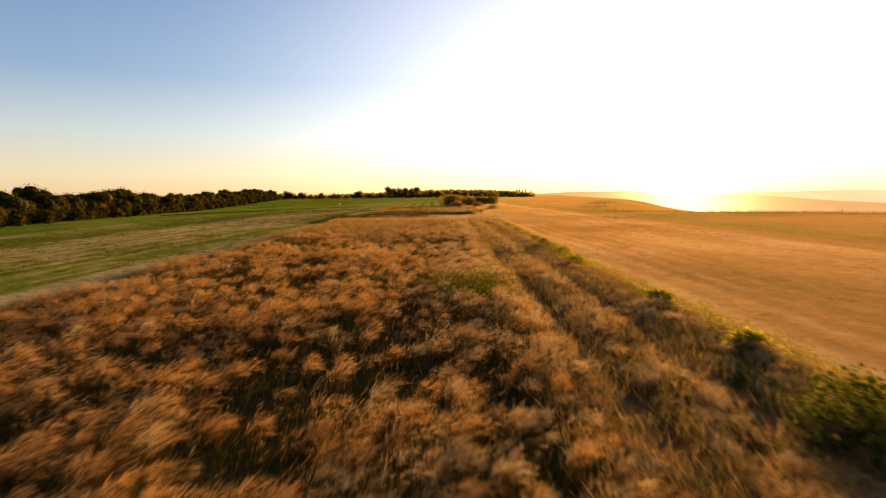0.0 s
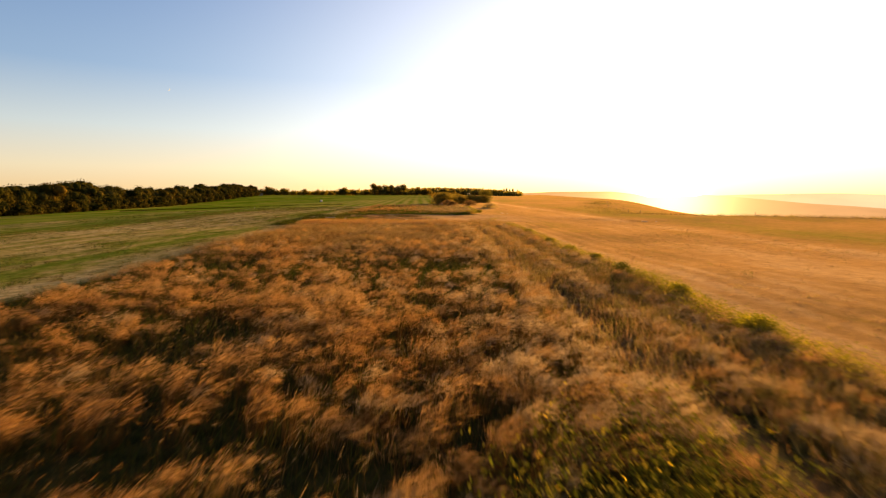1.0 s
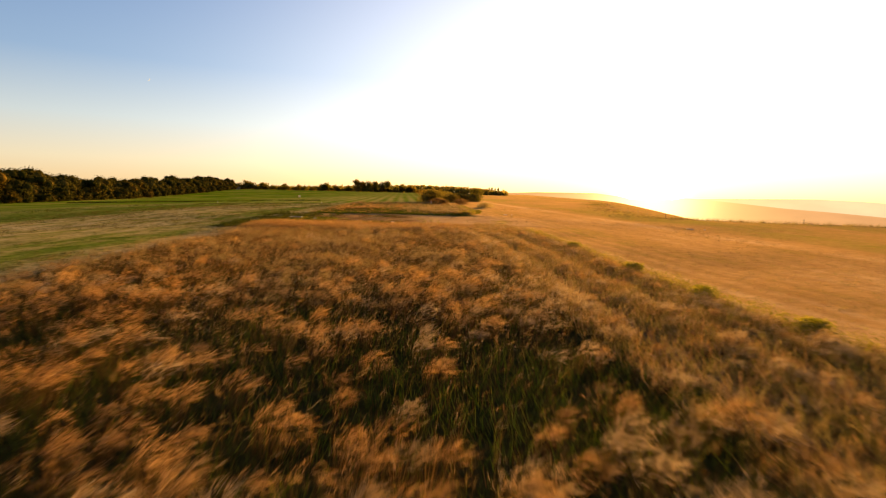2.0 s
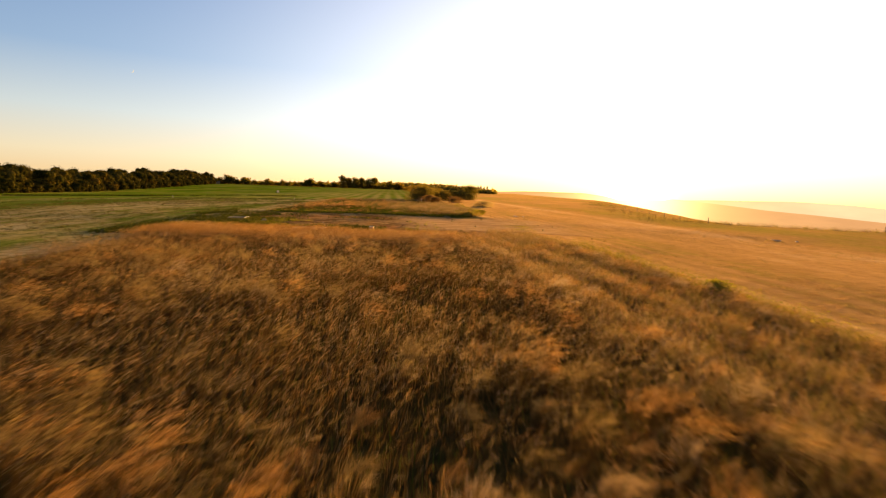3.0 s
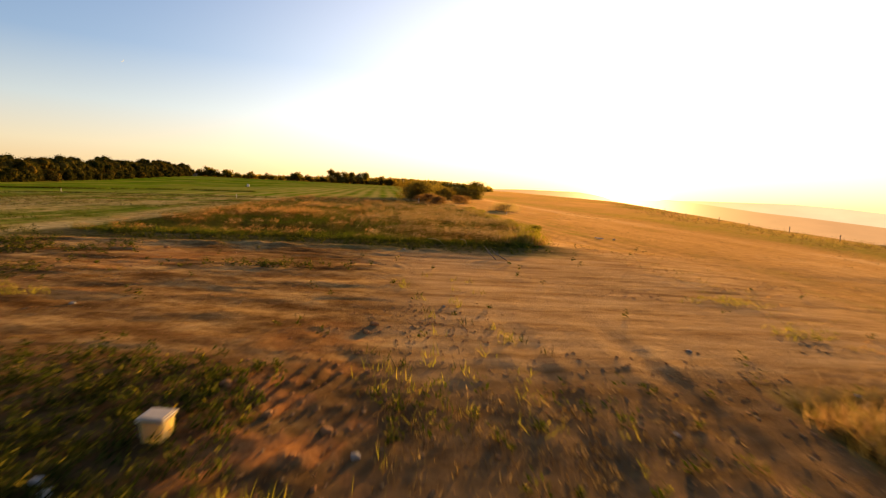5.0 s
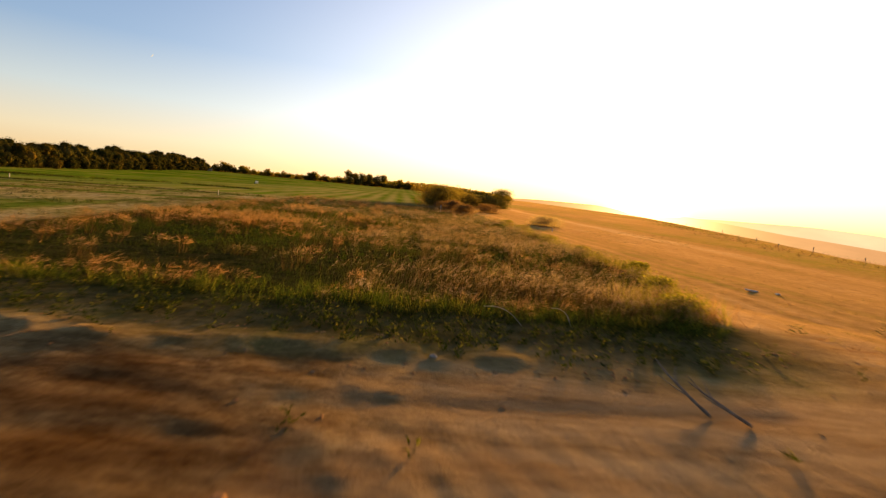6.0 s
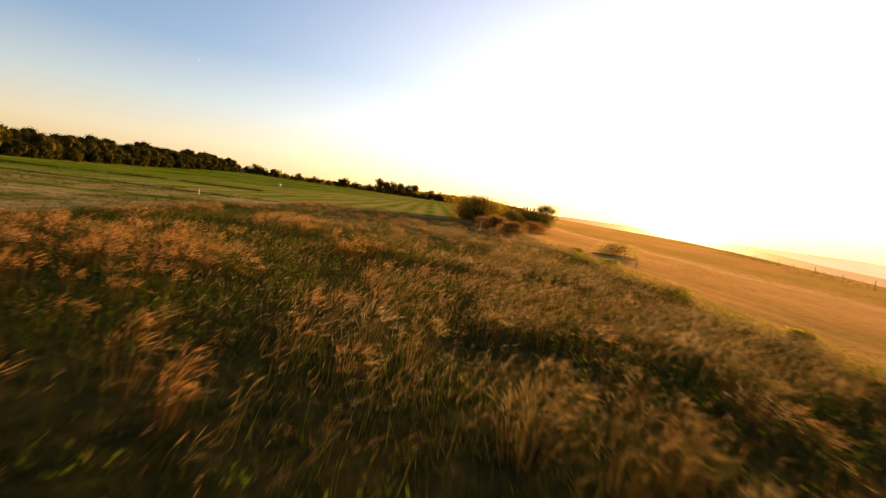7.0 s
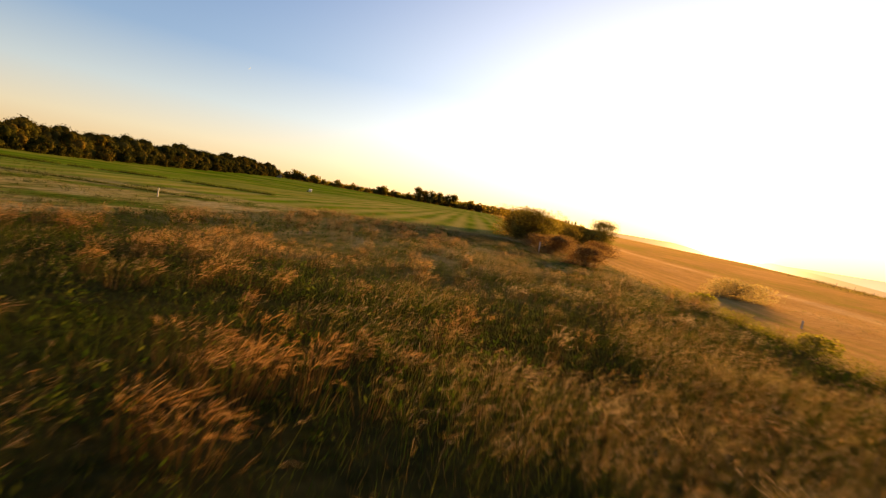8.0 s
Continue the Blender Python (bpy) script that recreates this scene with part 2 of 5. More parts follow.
def lane(x, y):
    """Bands left by mowing and driving along the strips: 0 green, 1 straw or bare."""
    u = x + 0.02 * (y - 20) + 0.8 * (layered(x, y * 0.2, 4, 2) - 0.5)
    v = np.interp(u, [-60, -52, -44, -40, -36, -30, -27, -25, -18, -16.5, -13.6, -13, -11, 5, 6.5, 9, 12, 15, 19, 20.5, 22, 26, 40],
                  [0.1, 0.1, 0.5, 0.3, 0.05, 0.1, 0.6, 0.75, 0.62, 0.36, 0.34, 0.9, 0.8, 0.5, 0.75, 0.5, 0.35, 0.55, 0.5, 0.95, 0.4, 0.1, 0.3])
    v = v + 0.16 * np.sin(u * 3.6 + 2 * layered(x, y * 0.1, 5, 2)) * smooth(-12, -14, x)
    v = v + 0.14 * np.sin(u * 5.5) * smooth(6, 7, x) * (1 - smooth(10, 13, x))
    d = y - crop_line(x)
    pale = smooth(94, 108, y) * smooth(-12, -15, x) * (smooth(-28, -23, x) * (1 - 0.6 * smooth(112, 122, y)) + 0.6 * smooth(112, 122, y))
    v = v * (1 - pale) + 0.74 * pale
    v = v - 0.85 * pale * np.exp(-((d + 19 + 2 * (layered(x, y, 9, 2) - 0.5)) / 1.3) ** 2)
    v = v - 0.35 * pale * np.exp(-((d + 8) / 1.6) ** 2)
    rows = 0.5 + 0.5 * np.sin(u * 2.1)
    far = smooth(-1, 2, y - crop_line(x)) * (1 - smooth(3, 6, x))
    v = v * (1 - far) + far * (0.08 + 0.75 * rows * smooth(-55, -18, x) * (1 - 0.7 * smooth(180, 260, y)) + 0.15 * smooth(-40, -15, x))
    edge = np.exp(-((y - crop_line(x)) / 1.2) ** 2) * (1 - smooth(3, 6, x))
    return np.clip(v + 0.55 * (layered(x, y * 0.25, 2.5, 4) - 0.5) + 0.55 * (layered(x, y, 18, 3) - 0.5) + 0.5 * edge, 0, 1)


def height(x, y):
    """Ground height in metres at x, y (arrays)."""
    x, y = np.asarray(x, float), np.asarray(y, float)
    z = -2.6 * smooth(-15, -95, x) * (1 - 0.32 * smooth(60, 140, y)) * (1 - smooth(200, 400, y))
    z = z + 1.7 * smooth(150, 430, y) * (1 - smooth(10, 120, x))
    over = np.maximum(x - brow(y), 0)
    z = z - np.minimum(0.005 * over ** 2, 0.16 * over)
    z = np.maximum(z, -170) + 0.2 * smooth(66, 82, y)
    be = bank_edge(y)
    flat = smooth(58, 66, y) * (1 - smooth(81, 88, y))
    z = z - 0.22 * smooth(be - 0.2, be + 0.9 + 7 * flat, x) * (1 - smooth(60, 110, np.hypot(x, y - 70)))
    z = z + 0.25 * (layered(x, y, 14, 3) - 0.5)
    return z


def fine_height(x, y):
    """The same with clods, wheel tracks and furrows."""
    z = height(x, y)
    s1, s2, bare, right, crop = zones(x, y)
    z = z + bare * (0.03 * (layered(x, y, 0.42, 2) - 0.5) * (1 - 0.7 * smooth(69, 71, y)) + 0.03 * (layered(x * 0.22 + 0.1 * y, y, 0.5, 2) - 0.5) * smooth(68, 71, y) * (0.2 + 0.8 * smooth(-0.9, -1.7, x)))
    for rx in (2.5, 4.0):
        mid = rx + 0.25 * (value_noise(y * 0 + rx, y, 7) - 0.5) - rut_shift(y)
        z = z - (0.04 - 0.022 * smooth(60, 63, y)) * np.exp(-((x - mid) / 0.2) ** 4) * smooth(2, 8, y) * (1 - smooth(70, 74, y))
        z = z + 0.014 * np.exp(-((np.abs(x - mid) - 0.3) / 0.1) ** 2) * smooth(60, 63, y) * (1 - smooth(69, 72, y)) * layered(x, y, 0.7, 2) * 2
    scarp = smooth(73.2, 73.5, y - 0.35 * (layered(x, y, 2.0, 2) - 0.5) - 0.25 * (x + 6.5)) * (1 - smooth(76.8, 77.6, y)) * smooth(-3.0, -4.8, x) * smooth(-13, -11, x)
    z = z + bare * 0.018 * scarp - 0.09 * np.exp(-((y - 65.75 - 0.1 * (layered(x, y, 1.5, 2) - 0.5)) / 0.2) ** 2) * smooth(-1.8, -2.4, x) * smooth(-6.0, -5.4, x)
    rough = bare * smooth(69.0, 70.5, y) * (1 - smooth(78.5, 80.5, y))
    west = smooth(-0.9, -1.7, x + 0.5 * (layered(x, y, 1.2, 2) - 0.5))
    z = z + rough * west * 0.045 * (layered(x * 0.35 + 0.05 * y, y, 0.45, 3) - 0.5)
    z = z + rough * (0.3 + 0.7 * west) * 0.035 * smooth(0.5, 0.75, layered(x * 0.7 + 40, y, 0.8, 3)) * (layered(x, y, 0.3, 2) - 0.2)
    bank = smooth(0.35, 0.6, layered(x * 0.5 + 11, y, 1.4, 2))
    z = z + bare * 0.08 * (layered(x, y, 0.5, 3) - 0.3) * np.exp(-((y - 79.3 - 0.4 * np.sin(x * 0.9)) / 0.6) ** 2) * west * bank
    tread = smooth(76.6, 77.0, y - 0.3 * x * 0.3) * (1 - smooth(78.0, 78.5, y - 0.09 * x)) * smooth(-2.2, -1.6, x) * (1 - smooth(2.2, 3.0, x))
    z = z + bare * tread * 0.012 * layered(x, y, 1.2, 2) * np.sin((x * 0.9 + y * 0.45) * 2 * np.pi / 0.36)
    z = z - bare * 0.02 * np.exp(-((y - 78.6 - 0.09 * x) / 0.18) ** 2) * smooth(-2.5, -1.5, x) * (1 - smooth(2.2, 3.0, x))
    heap = np.exp(-((x + 2.1) / 0.9) ** 2 - ((y - 67.8) / 1.5) ** 2)
    teeth = np.exp(-((x + 2.3) / 0.9) ** 4 - ((y - 67.6) / 1.7) ** 4)
    z = z + bare * teeth * 0.03 * np.sin((x * 0.93 - y * 0.36 + 0.25 * (layered(x, y, 1.0, 2) - 0.5)) * 2 * np.pi / 0.19) * (0.3 + layered(x + 3, y, 0.6, 2))
    z = z + 0.10 * heap * (layered(x, y, 0.4, 2) - 0.25)
    spoil = np.exp(-((y - 80.0 - 0.05 * x) / 0.45) ** 2) * smooth(2.0, 0.5, x) * smooth(-13, -11, x)
    z = z + 0.06 * spoil * smooth(0.35, 0.65, layered(x, y, 0.6, 3))
    z = z + right * 0.03 * (layered(x, y, 0.9, 3) - 0.5)
    z = z - 0.14 * np.exp(-((y - crop_line(x) - 0.3) / 0.5) ** 2) * (0.3 + 1.2 * layered(x, y, 5, 2)) * smooth(-13, -17, x)
    return z


def grown(start, first, ratio, stop):
    out, v, s = [], start, first
    while v < stop:
        out.append(v)
        v += s
        s *= ratio
    return np.array(out + [stop])


def array_mesh(name, verts, tris=None, quads=None, slots=(), index=None, smooth_faces=False):
    me = bpy.data.meshes.new(name)
    nt, nq = (0 if tris is None else len(tris)), (0 if quads is None else len(quads))
    me.vertices.add(len(verts))
    me.vertices.foreach_set("co", np.ascontiguousarray(verts, np.float32).ravel())
    loops = np.concatenate([np.asarray(a, np.int32).ravel() for a in (tris, quads) if a is not None])
    me.loops.add(len(loops))
    me.loops.foreach_set("vertex_index", loops)
    me.polygons.add(nt + nq)
    starts = np.concatenate([np.arange(nt) * 3, nt * 3 + np.arange(nq) * 4]).astype(np.int32)
    me.polygons.foreach_set("loop_start", starts)
    for m in slots:
        me.materials.append(m)
    if index is not None:
        me.polygons.foreach_set("material_index", np.asarray(index, np.int32))
    me.polygons.foreach_set("use_smooth", np.full(nt + nq, smooth_faces))
    me.update(calc_edges=True)
    return me


def grid_quads(nx, ny):
    i = np.arange(nx * ny).reshape(ny, nx)
    return np.stack([i[:-1, :-1], i[:-1, 1:], i[1:, 1:], i[1:, :-1]], -1).reshape(-1, 4)


def ground_material():
    m, t, out = nodes_of("ground_soil_and_turf")
    b = add(t, "ShaderNodeBsdfPrincipled", Roughness=0.95)
    b.inputs["Specular IOR Level"].default_value = 0.0
    b.inputs["Sheen Roughness"].default_value = 0.6
    pos = t.nodes.new("ShaderNodeTexCoord").outputs["Object"]
    att = {}
    for key in ("tall", "bare", "right", "crop", "lane", "furrow", "clay"):
        n = t.nodes.new("ShaderNodeAttribute")
        n.attribute_name = key
        att[key] = n.outputs["Fac"]
    lanes = att["lane"]
    stretch = t.nodes.new("ShaderNodeMapping")
    stretch.inputs["Scale"].default_value = (1.0, 0.3, 1.0)
    t.links.new(pos, stretch.inputs["Vector"])
    patches = noise_tex(t, 0.06, 5, 0.6, pos)
    fine = noise_tex(t, 2.5, 8, 0.7, pos)
    spot = t.nodes.new("ShaderNodeMath")
    spot.operation = "MULTIPLY_ADD"
    t.links.new(noise_tex(t, 0.7, 9, 0.78, stretch.outputs[0]), spot.inputs[0])
    spot.inputs[1].default_value = 2.6
    shift = t.nodes.new("ShaderNodeMath")
    shift.operation = "ADD"
    shift.inputs[1].default_value = -1.3
    t.links.new(lanes, shift.inputs[0])
    t.links.new(shift.outputs[0], spot.inputs[2])
    mottled = spot.outputs[0]
    grain = noise_tex(t, 11, 8, 0.75, pos)
    mown = ramp(t, mottled, [(0.0, (0.13, 0.20, 0.03)), (0.35, (0.24, 0.27, 0.06)), (0.6, (0.42, 0.35, 0.14)), (0.85, (0.52, 0.43, 0.21)), (1.0, (0.54, 0.45, 0.25))])
    mown = mix(t, 0.7, mown, ramp(t, fine, [(0.34, (0.25, 0.34, 0.16)), (0.58, (1, 1, 1))]), "MULTIPLY")
    mown = mix(t, 0.6, mown, ramp(t, noise_tex(t, 1.1, 6, 0.75, stretch.outputs[0]), [(0.40, (0.22, 0.36, 0.14)), (0.5, (1, 1, 1))]), "MULTIPLY")
    # floor under tall grass, near-black: shade between the stalks is in the colour
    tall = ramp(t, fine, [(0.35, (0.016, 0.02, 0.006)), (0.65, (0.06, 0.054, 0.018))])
    drag = t.nodes.new("ShaderNodeMapping")
    drag.inputs["Scale"].default_value = (0.5, 1.2, 1.0)
    drag.inputs["Rotation"].default_value = (0, 0, radians(6))
    t.links.new(pos, drag.inputs["Vector"])
    soil = ramp(t, noise_tex(t, 0.9, 10, 0.76, drag.outputs[0]), [(0.34, (0.075, 0.043, 0.018)), (0.46, (0.165, 0.106, 0.048)), (0.55, (0.28, 0.20, 0.096)), (0.68, (0.45, 0.35, 0.185))])
    soil = mix(t, 0.7, soil, ramp(t, noise_tex(t, 0.5, 5, 0.6, pos), [(0.38, (0.5, 0.42, 0.34)), (0.6, (1, 1, 1))]), "MULTIPLY")
    soil = mix(t, 0.7, soil, ramp(t, noise_tex(t, 5, 10, 0.8, pos), [(0.36, (0.34, 0.27, 0.21)), (0.56, (1.05, 1.05, 1.05))]), "MULTIPLY")
    soil = mix(t, ramp(t, noise_tex(t, 0.32, 4, 0.6, pos), [(0.56, (0, 0, 0)), (0.66, (0.22, 0.22, 0.22))]), soil, (0.42, 0.20, 0.085))
    across = t.nodes.new("ShaderNodeSeparateXYZ")
    t.links.new(pos, across.inputs[0])
    east = t.nodes.new("ShaderNodeMapRange")
    wander = t.nodes.new("ShaderNodeMath")
    wander.operation = "MULTIPLY_ADD"
    t.links.new(noise_tex(t, 0.8, 4, 0.6, pos), wander.inputs[0])
    wander.inputs[1].default_value = 2.4
    t.links.new(across.outputs["X"], wander.inputs[2])
    t.links.new(wander.outputs[0], east.inputs["Value"])
    east.inputs["From Min"].default_value, east.inputs["From Max"].default_value = -0.8, 0.6
    east.inputs["To Max"].default_value = 0.6
    sweep = t.nodes.new("ShaderNodeMapping")
    sweep.inputs["Scale"].default_value = (0.28, 1.5, 1.0)
    sweep.inputs["Rotation"].default_value = (0, 0, radians(-5))
    t.links.new(pos, sweep.inputs["Vector"])
    dust = ramp(t, noise_tex(t, 1.5, 9, 0.72, sweep.outputs[0]), [(0.36, (0.20, 0.128, 0.06)), (0.47, (0.35, 0.25, 0.135)), (0.62, (0.52, 0.40, 0.235))])
    soil = mix(t, east.outputs["Result"], soil, dust)
    topsoil = t.nodes.new("ShaderNodeMapRange")
    drift = t.nodes.new("ShaderNodeMath")
    drift.operation = "MULTIPLY_ADD"
    t.links.new(noise_tex(t, 0.7, 5, 0.65, pos), drift.inputs[0])
    drift.inputs[1].default_value = 3.0
    t.links.new(across.outputs["Y"], drift.inputs[2])
    t.links.new(drift.outputs[0], topsoil.inputs["Value"])
    topsoil.inputs["From Min"].default_value, topsoil.inputs["From Max"].default_value = 70.2, 71.4
    topsoil.inputs["To Min"].default_value, topsoil.inputs["To Max"].default_value = 0.75, 0.0
    humus = ramp(t, noise_tex(t, 3.0, 8, 0.75, pos), [(0.36, (0.05, 0.032, 0.016)), (0.55, (0.115, 0.074, 0.036)), (0.7, (0.20, 0.13, 0.065))])
    soil = mix(t, topsoil.outputs["Result"], soil, humus)
    right = ramp(t, mix(t, 0.45, lanes, mottled), [(0.0, (0.23, 0.20, 0.055)), (0.35, (0.34, 0.225, 0.09)), (0.6, (0.41, 0.275, 0.12)), (1.0, (0.50, 0.37, 0.20))])
    right = mix(t, 0.6, right, ramp(t, fine, [(0.3, (0.45, 0.40, 0.34)), (0.62, (1, 1, 1))]), "MULTIPLY")
    crop = ramp(t, patches, [(0.38, (0.09, 0.19, 0.012)), (0.52, (0.15, 0.26, 0.02)), (0.64, (0.28, 0.29, 0.05))])
    crop = mix(t, 0.55, crop, ramp(t, noise_tex(t, 0.35, 7, 0.75, stretch.outputs[0]), [(0.4, (0.45, 0.5, 0.35)), (0.58, (1.1, 1.1, 1.0))]), "MULTIPLY")
    crop = mix(t, lanes, crop, (0.40, 0.36, 0.12))
    crop = mix(t, 0.5, crop, ramp(t, fine, [(0.3, (0.4, 0.45, 0.3)), (0.6, (1, 1, 1))]), "MULTIPLY")
    col = mix(t, att["right"], mown, right)
    col = mix(t, att["crop"], col, crop)
    ditch = t.nodes.new("ShaderNodeMapRange")
    gap = t.nodes.new("ShaderNodeMath")
    gap.operation = "ABSOLUTE"
    t.links.new(att["furrow"], gap.inputs[0])
    t.links.new(gap.outputs[0], ditch.inputs["Value"])
    ditch.inputs["From Min"].default_value, ditch.inputs["From Max"].default_value = 0.02, 0.05
    ditch.inputs["To Min"].default_value, ditch.inputs["To Max"].default_value = 0.55, 0.0
    col = mix(t, ditch.outputs["Result"], col, (0.045, 0.042, 0.016))
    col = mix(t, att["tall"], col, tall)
    soil = mix(t, att["clay"], soil, ramp(t, grain, [(0.35, (0.22, 0.095, 0.036)), (0.65, (0.50, 0.25, 0.105))]))
    col = mix(t, att["bare"], col, soil)
    # sheen, stronger on field and soil, stands in for the sun's glare
    weight = t.nodes.new("ShaderNodeMapRange")
    t.links.new(mix(t, 1.0, att["right"], att["bare"], "LIGHTEN"), weight.inputs["Value"])
    weight.inputs["To Min"].default_value, weight.inputs["To Max"].default_value = 0.10, 0.62
    t.links.new(weight.outputs["Result"], b.inputs["Sheen Weight"])
    t.links.new(col, b.inputs["Base Color"])
    t.links.new(mix(t, 1.0, col, (2.2, 1.9, 1.6), "MULTIPLY"), b.inputs["Sheen Tint"])
    rough = bump(t, noise_tex(t, 2.2, 9, 0.75, drag.outputs[0]), 0.4, 0.12)
    both = add(t, "ShaderNodeBump", Strength=0.55, Distance=0.05)
    t.links.new(grain, both.inputs["Height"])
    t.links.new(rough, both.inputs["Normal"])
    t.links.new(both.outputs["Normal"], b.inputs["Normal"])
    t.links.new(b.outputs[0], out.inputs["Surface"])
    return m


gx = np.concatenate([-grown(66.8, 1.0, 1.14, 4200)[::-1], np.arange(-66, -40, 0.8), np.arange(-40, -13.3, 0.55), np.arange(-13.3, -3.5, 0.11), np.arange(-3.5, -1.0, 0.045), np.arange(-1.0, 9.5, 0.11), grown(9.5, 0.3, 1.09, 4200)])
gy = np.concatenate([-grown(0, 1, 1.35, 4200)[::-1][:-1], np.arange(0, 61, 0.5), np.arange(61, 65.6, 0.11), np.arange(65.6, 69.8, 0.06), np.arange(69.8, 86, 0.11), np.arange(86, 146, 0.7), grown(146, 0.6, 1.04, 4500)])
GX, GY = np.meshgrid(gx, gy)
X, Y = GX.ravel(), GY.ravel()
ground_mesh = array_mesh("ground", np.stack([X, Y, fine_height(X, Y)], 1), quads=grid_quads(len(gx), len(gy)), slots=[ground_material()], smooth_faces=True)
z1, z2, zb, zr, zc = zones(X, Y)
# same shade-dark colour carried onto the soil at the far strip's foot
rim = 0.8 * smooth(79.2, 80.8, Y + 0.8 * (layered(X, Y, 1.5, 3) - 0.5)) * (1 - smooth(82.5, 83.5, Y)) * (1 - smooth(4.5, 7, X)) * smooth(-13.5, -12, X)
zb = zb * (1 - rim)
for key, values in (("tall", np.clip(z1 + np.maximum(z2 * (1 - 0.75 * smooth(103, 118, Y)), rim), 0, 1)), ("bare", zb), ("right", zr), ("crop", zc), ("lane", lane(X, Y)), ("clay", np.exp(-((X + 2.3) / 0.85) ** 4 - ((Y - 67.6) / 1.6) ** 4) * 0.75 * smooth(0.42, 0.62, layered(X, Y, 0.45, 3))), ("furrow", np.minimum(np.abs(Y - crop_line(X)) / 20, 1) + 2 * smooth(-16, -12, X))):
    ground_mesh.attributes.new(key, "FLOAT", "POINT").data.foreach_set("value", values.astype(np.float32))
tagged(new("ground", ground_mesh), "rolling farmland of mown meadow, stubble and bare brown soil", "ground", kind="structure")


# ---------------------------------------------------------------- grass
def plumes(rng, tip, mid, long, width, wind, count=6, splay=0.28):
    """Feathery seed heads: fine hairs that stream from the top of each stalk with the wind and droop."""
    n = len(tip)
    way = tip - mid
    way /= np.linalg.norm(way, axis=1)[:, None] + 1e-9
    vs = []
    for i in range(count):
        w = way * 0.7 + wind + rng.normal(0, splay, (n, 3)) + np.array([0, 0, -0.18])
        side = np.cross(w, rng.normal(0, 1, (n, 3)))
        side /= np.linalg.norm(side, axis=1)[:, None] + 1e-9
        a = tip - way * (long * rng.uniform(0.0, 0.8, n))[:, None]
        size = long * rng.uniform(0.5, 1.0, n)
        vs.append(np.stack([a, a + w * (size * 0.5)[:, None] + side * width[:, None], a + w * size[:, None]], 1))
    v = np.concatenate(vs, 0).reshape(-1, 3)
    return v, np.arange(len(v)).reshape(-1, 3)


def slivers(rng, roots, tall, lean, width, bend):
    """Stalks of a single slim triangle."""
    n = len(roots)
    turn = rng.random(n) * 2 * np.pi
    side = np.stack([np.cos(turn), np.sin(turn), np.zeros(n)], 1) * (width * 0.5)[:, None]
    tip = roots + np.stack([np.zeros(n), np.zeros(n), tall], 1) + lean * (tall * bend)[:, None]
    mid = tip - lean * (tall * bend)[:, None] - np.array([0, 0, 0.3]) * tall[:, None]
    v = np.stack([roots - side, roots + side, tip], 1).reshape(-1, 3)
    return v, np.arange(len(v)).reshape(-1, 3), tip, mid


def join(parts):
    """Joins (corners, triangles, slot) parts."""
    vs, ts, ix, base = [], [], [], 0
    for v, t, s in parts:
        vs.append(v)
        ts.append(t + base)
        ix.append(np.full(len(t), s) if np.isscalar(s) else s)
        base += len(v)
    return np.concatenate(vs), np.concatenate(ts), np.concatenate(ix)


def scatter(rng, x0, x1, y0, y1, per_m2):
    n = int((x1 - x0) * (y1 - y0) * per_m2)
    return rng.uniform(x0, x1, n), rng.uniform(y0, y1, n)


def staggered(rng, x0, x1, y0, y1, gap):
    """Places on an uneven grid, so that tussocks stand apart."""
    x, y = np.meshgrid(np.arange(x0, x1, gap), np.arange(y0, y1, gap))
    x, y = x.ravel(), y.ravel()
    return x + rng.uniform(-0.42, 0.42, len(x)) * gap, y + rng.uniform(-0.42, 0.42, len(x)) * gap


def tussocks(rng, cx, cy, tall, broad, stalks, slots, hair, hairs, loose=0.0, gust=1.0):
    """Tussocks of fine stalks whose feathery heads make a soft dome, bent by one wind. slots: the head material of each."""
    n = len(cx)
    ang = rng.normal(0.25, 0.45, n)
    wind = np.stack([np.cos(ang), np.sin(ang), np.zeros(n)], 1)
    idx = np.repeat(np.arange(n), rng.integers(int(stalks * 0.7), int(stalks * 1.3), n))
    m = len(idx)
    th, rr = rng.random(m) * 2 * np.pi, np.sqrt(rng.random(m))
    ring = np.stack([np.cos(th), np.sin(th), np.zeros(m)], 1)
    foot = ring * (rr * broad[idx] * (0.35 + loose))[:, None]
    px, py = cx[idx] + foot[:, 0], cy[idx] + foot[:, 1]
    roots = np.stack([px, py, height(px, py) - 0.04], 1)
    h = tall[idx] * (1 - 0.28 * rr ** 2) * rng.uniform(0.82, 1.06, m)
    lean = ring * (rr * broad[idx] * 0.75 / np.maximum(h, 0.05))[:, None] + wind[idx] * (gust * rng.uniform(0.15, 0.4, m))[:, None]
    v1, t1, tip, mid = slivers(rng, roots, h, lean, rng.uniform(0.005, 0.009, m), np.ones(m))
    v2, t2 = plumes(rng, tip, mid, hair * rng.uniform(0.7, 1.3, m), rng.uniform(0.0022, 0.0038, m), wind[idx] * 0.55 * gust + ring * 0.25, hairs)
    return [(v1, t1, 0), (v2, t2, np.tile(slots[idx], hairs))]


def undergrowth(rng, x, y, tall, width, slot):
    k = len(x)
    roots = np.stack([x, y, height(x, y) - 0.03], 1)
    v, t, _, _ = slivers(rng, roots, tall, rng.normal(0, 0.8, (k, 3)) * [1, 1, 0], width, rng.uniform(0.3, 0.9, k))
    return v, t, slot


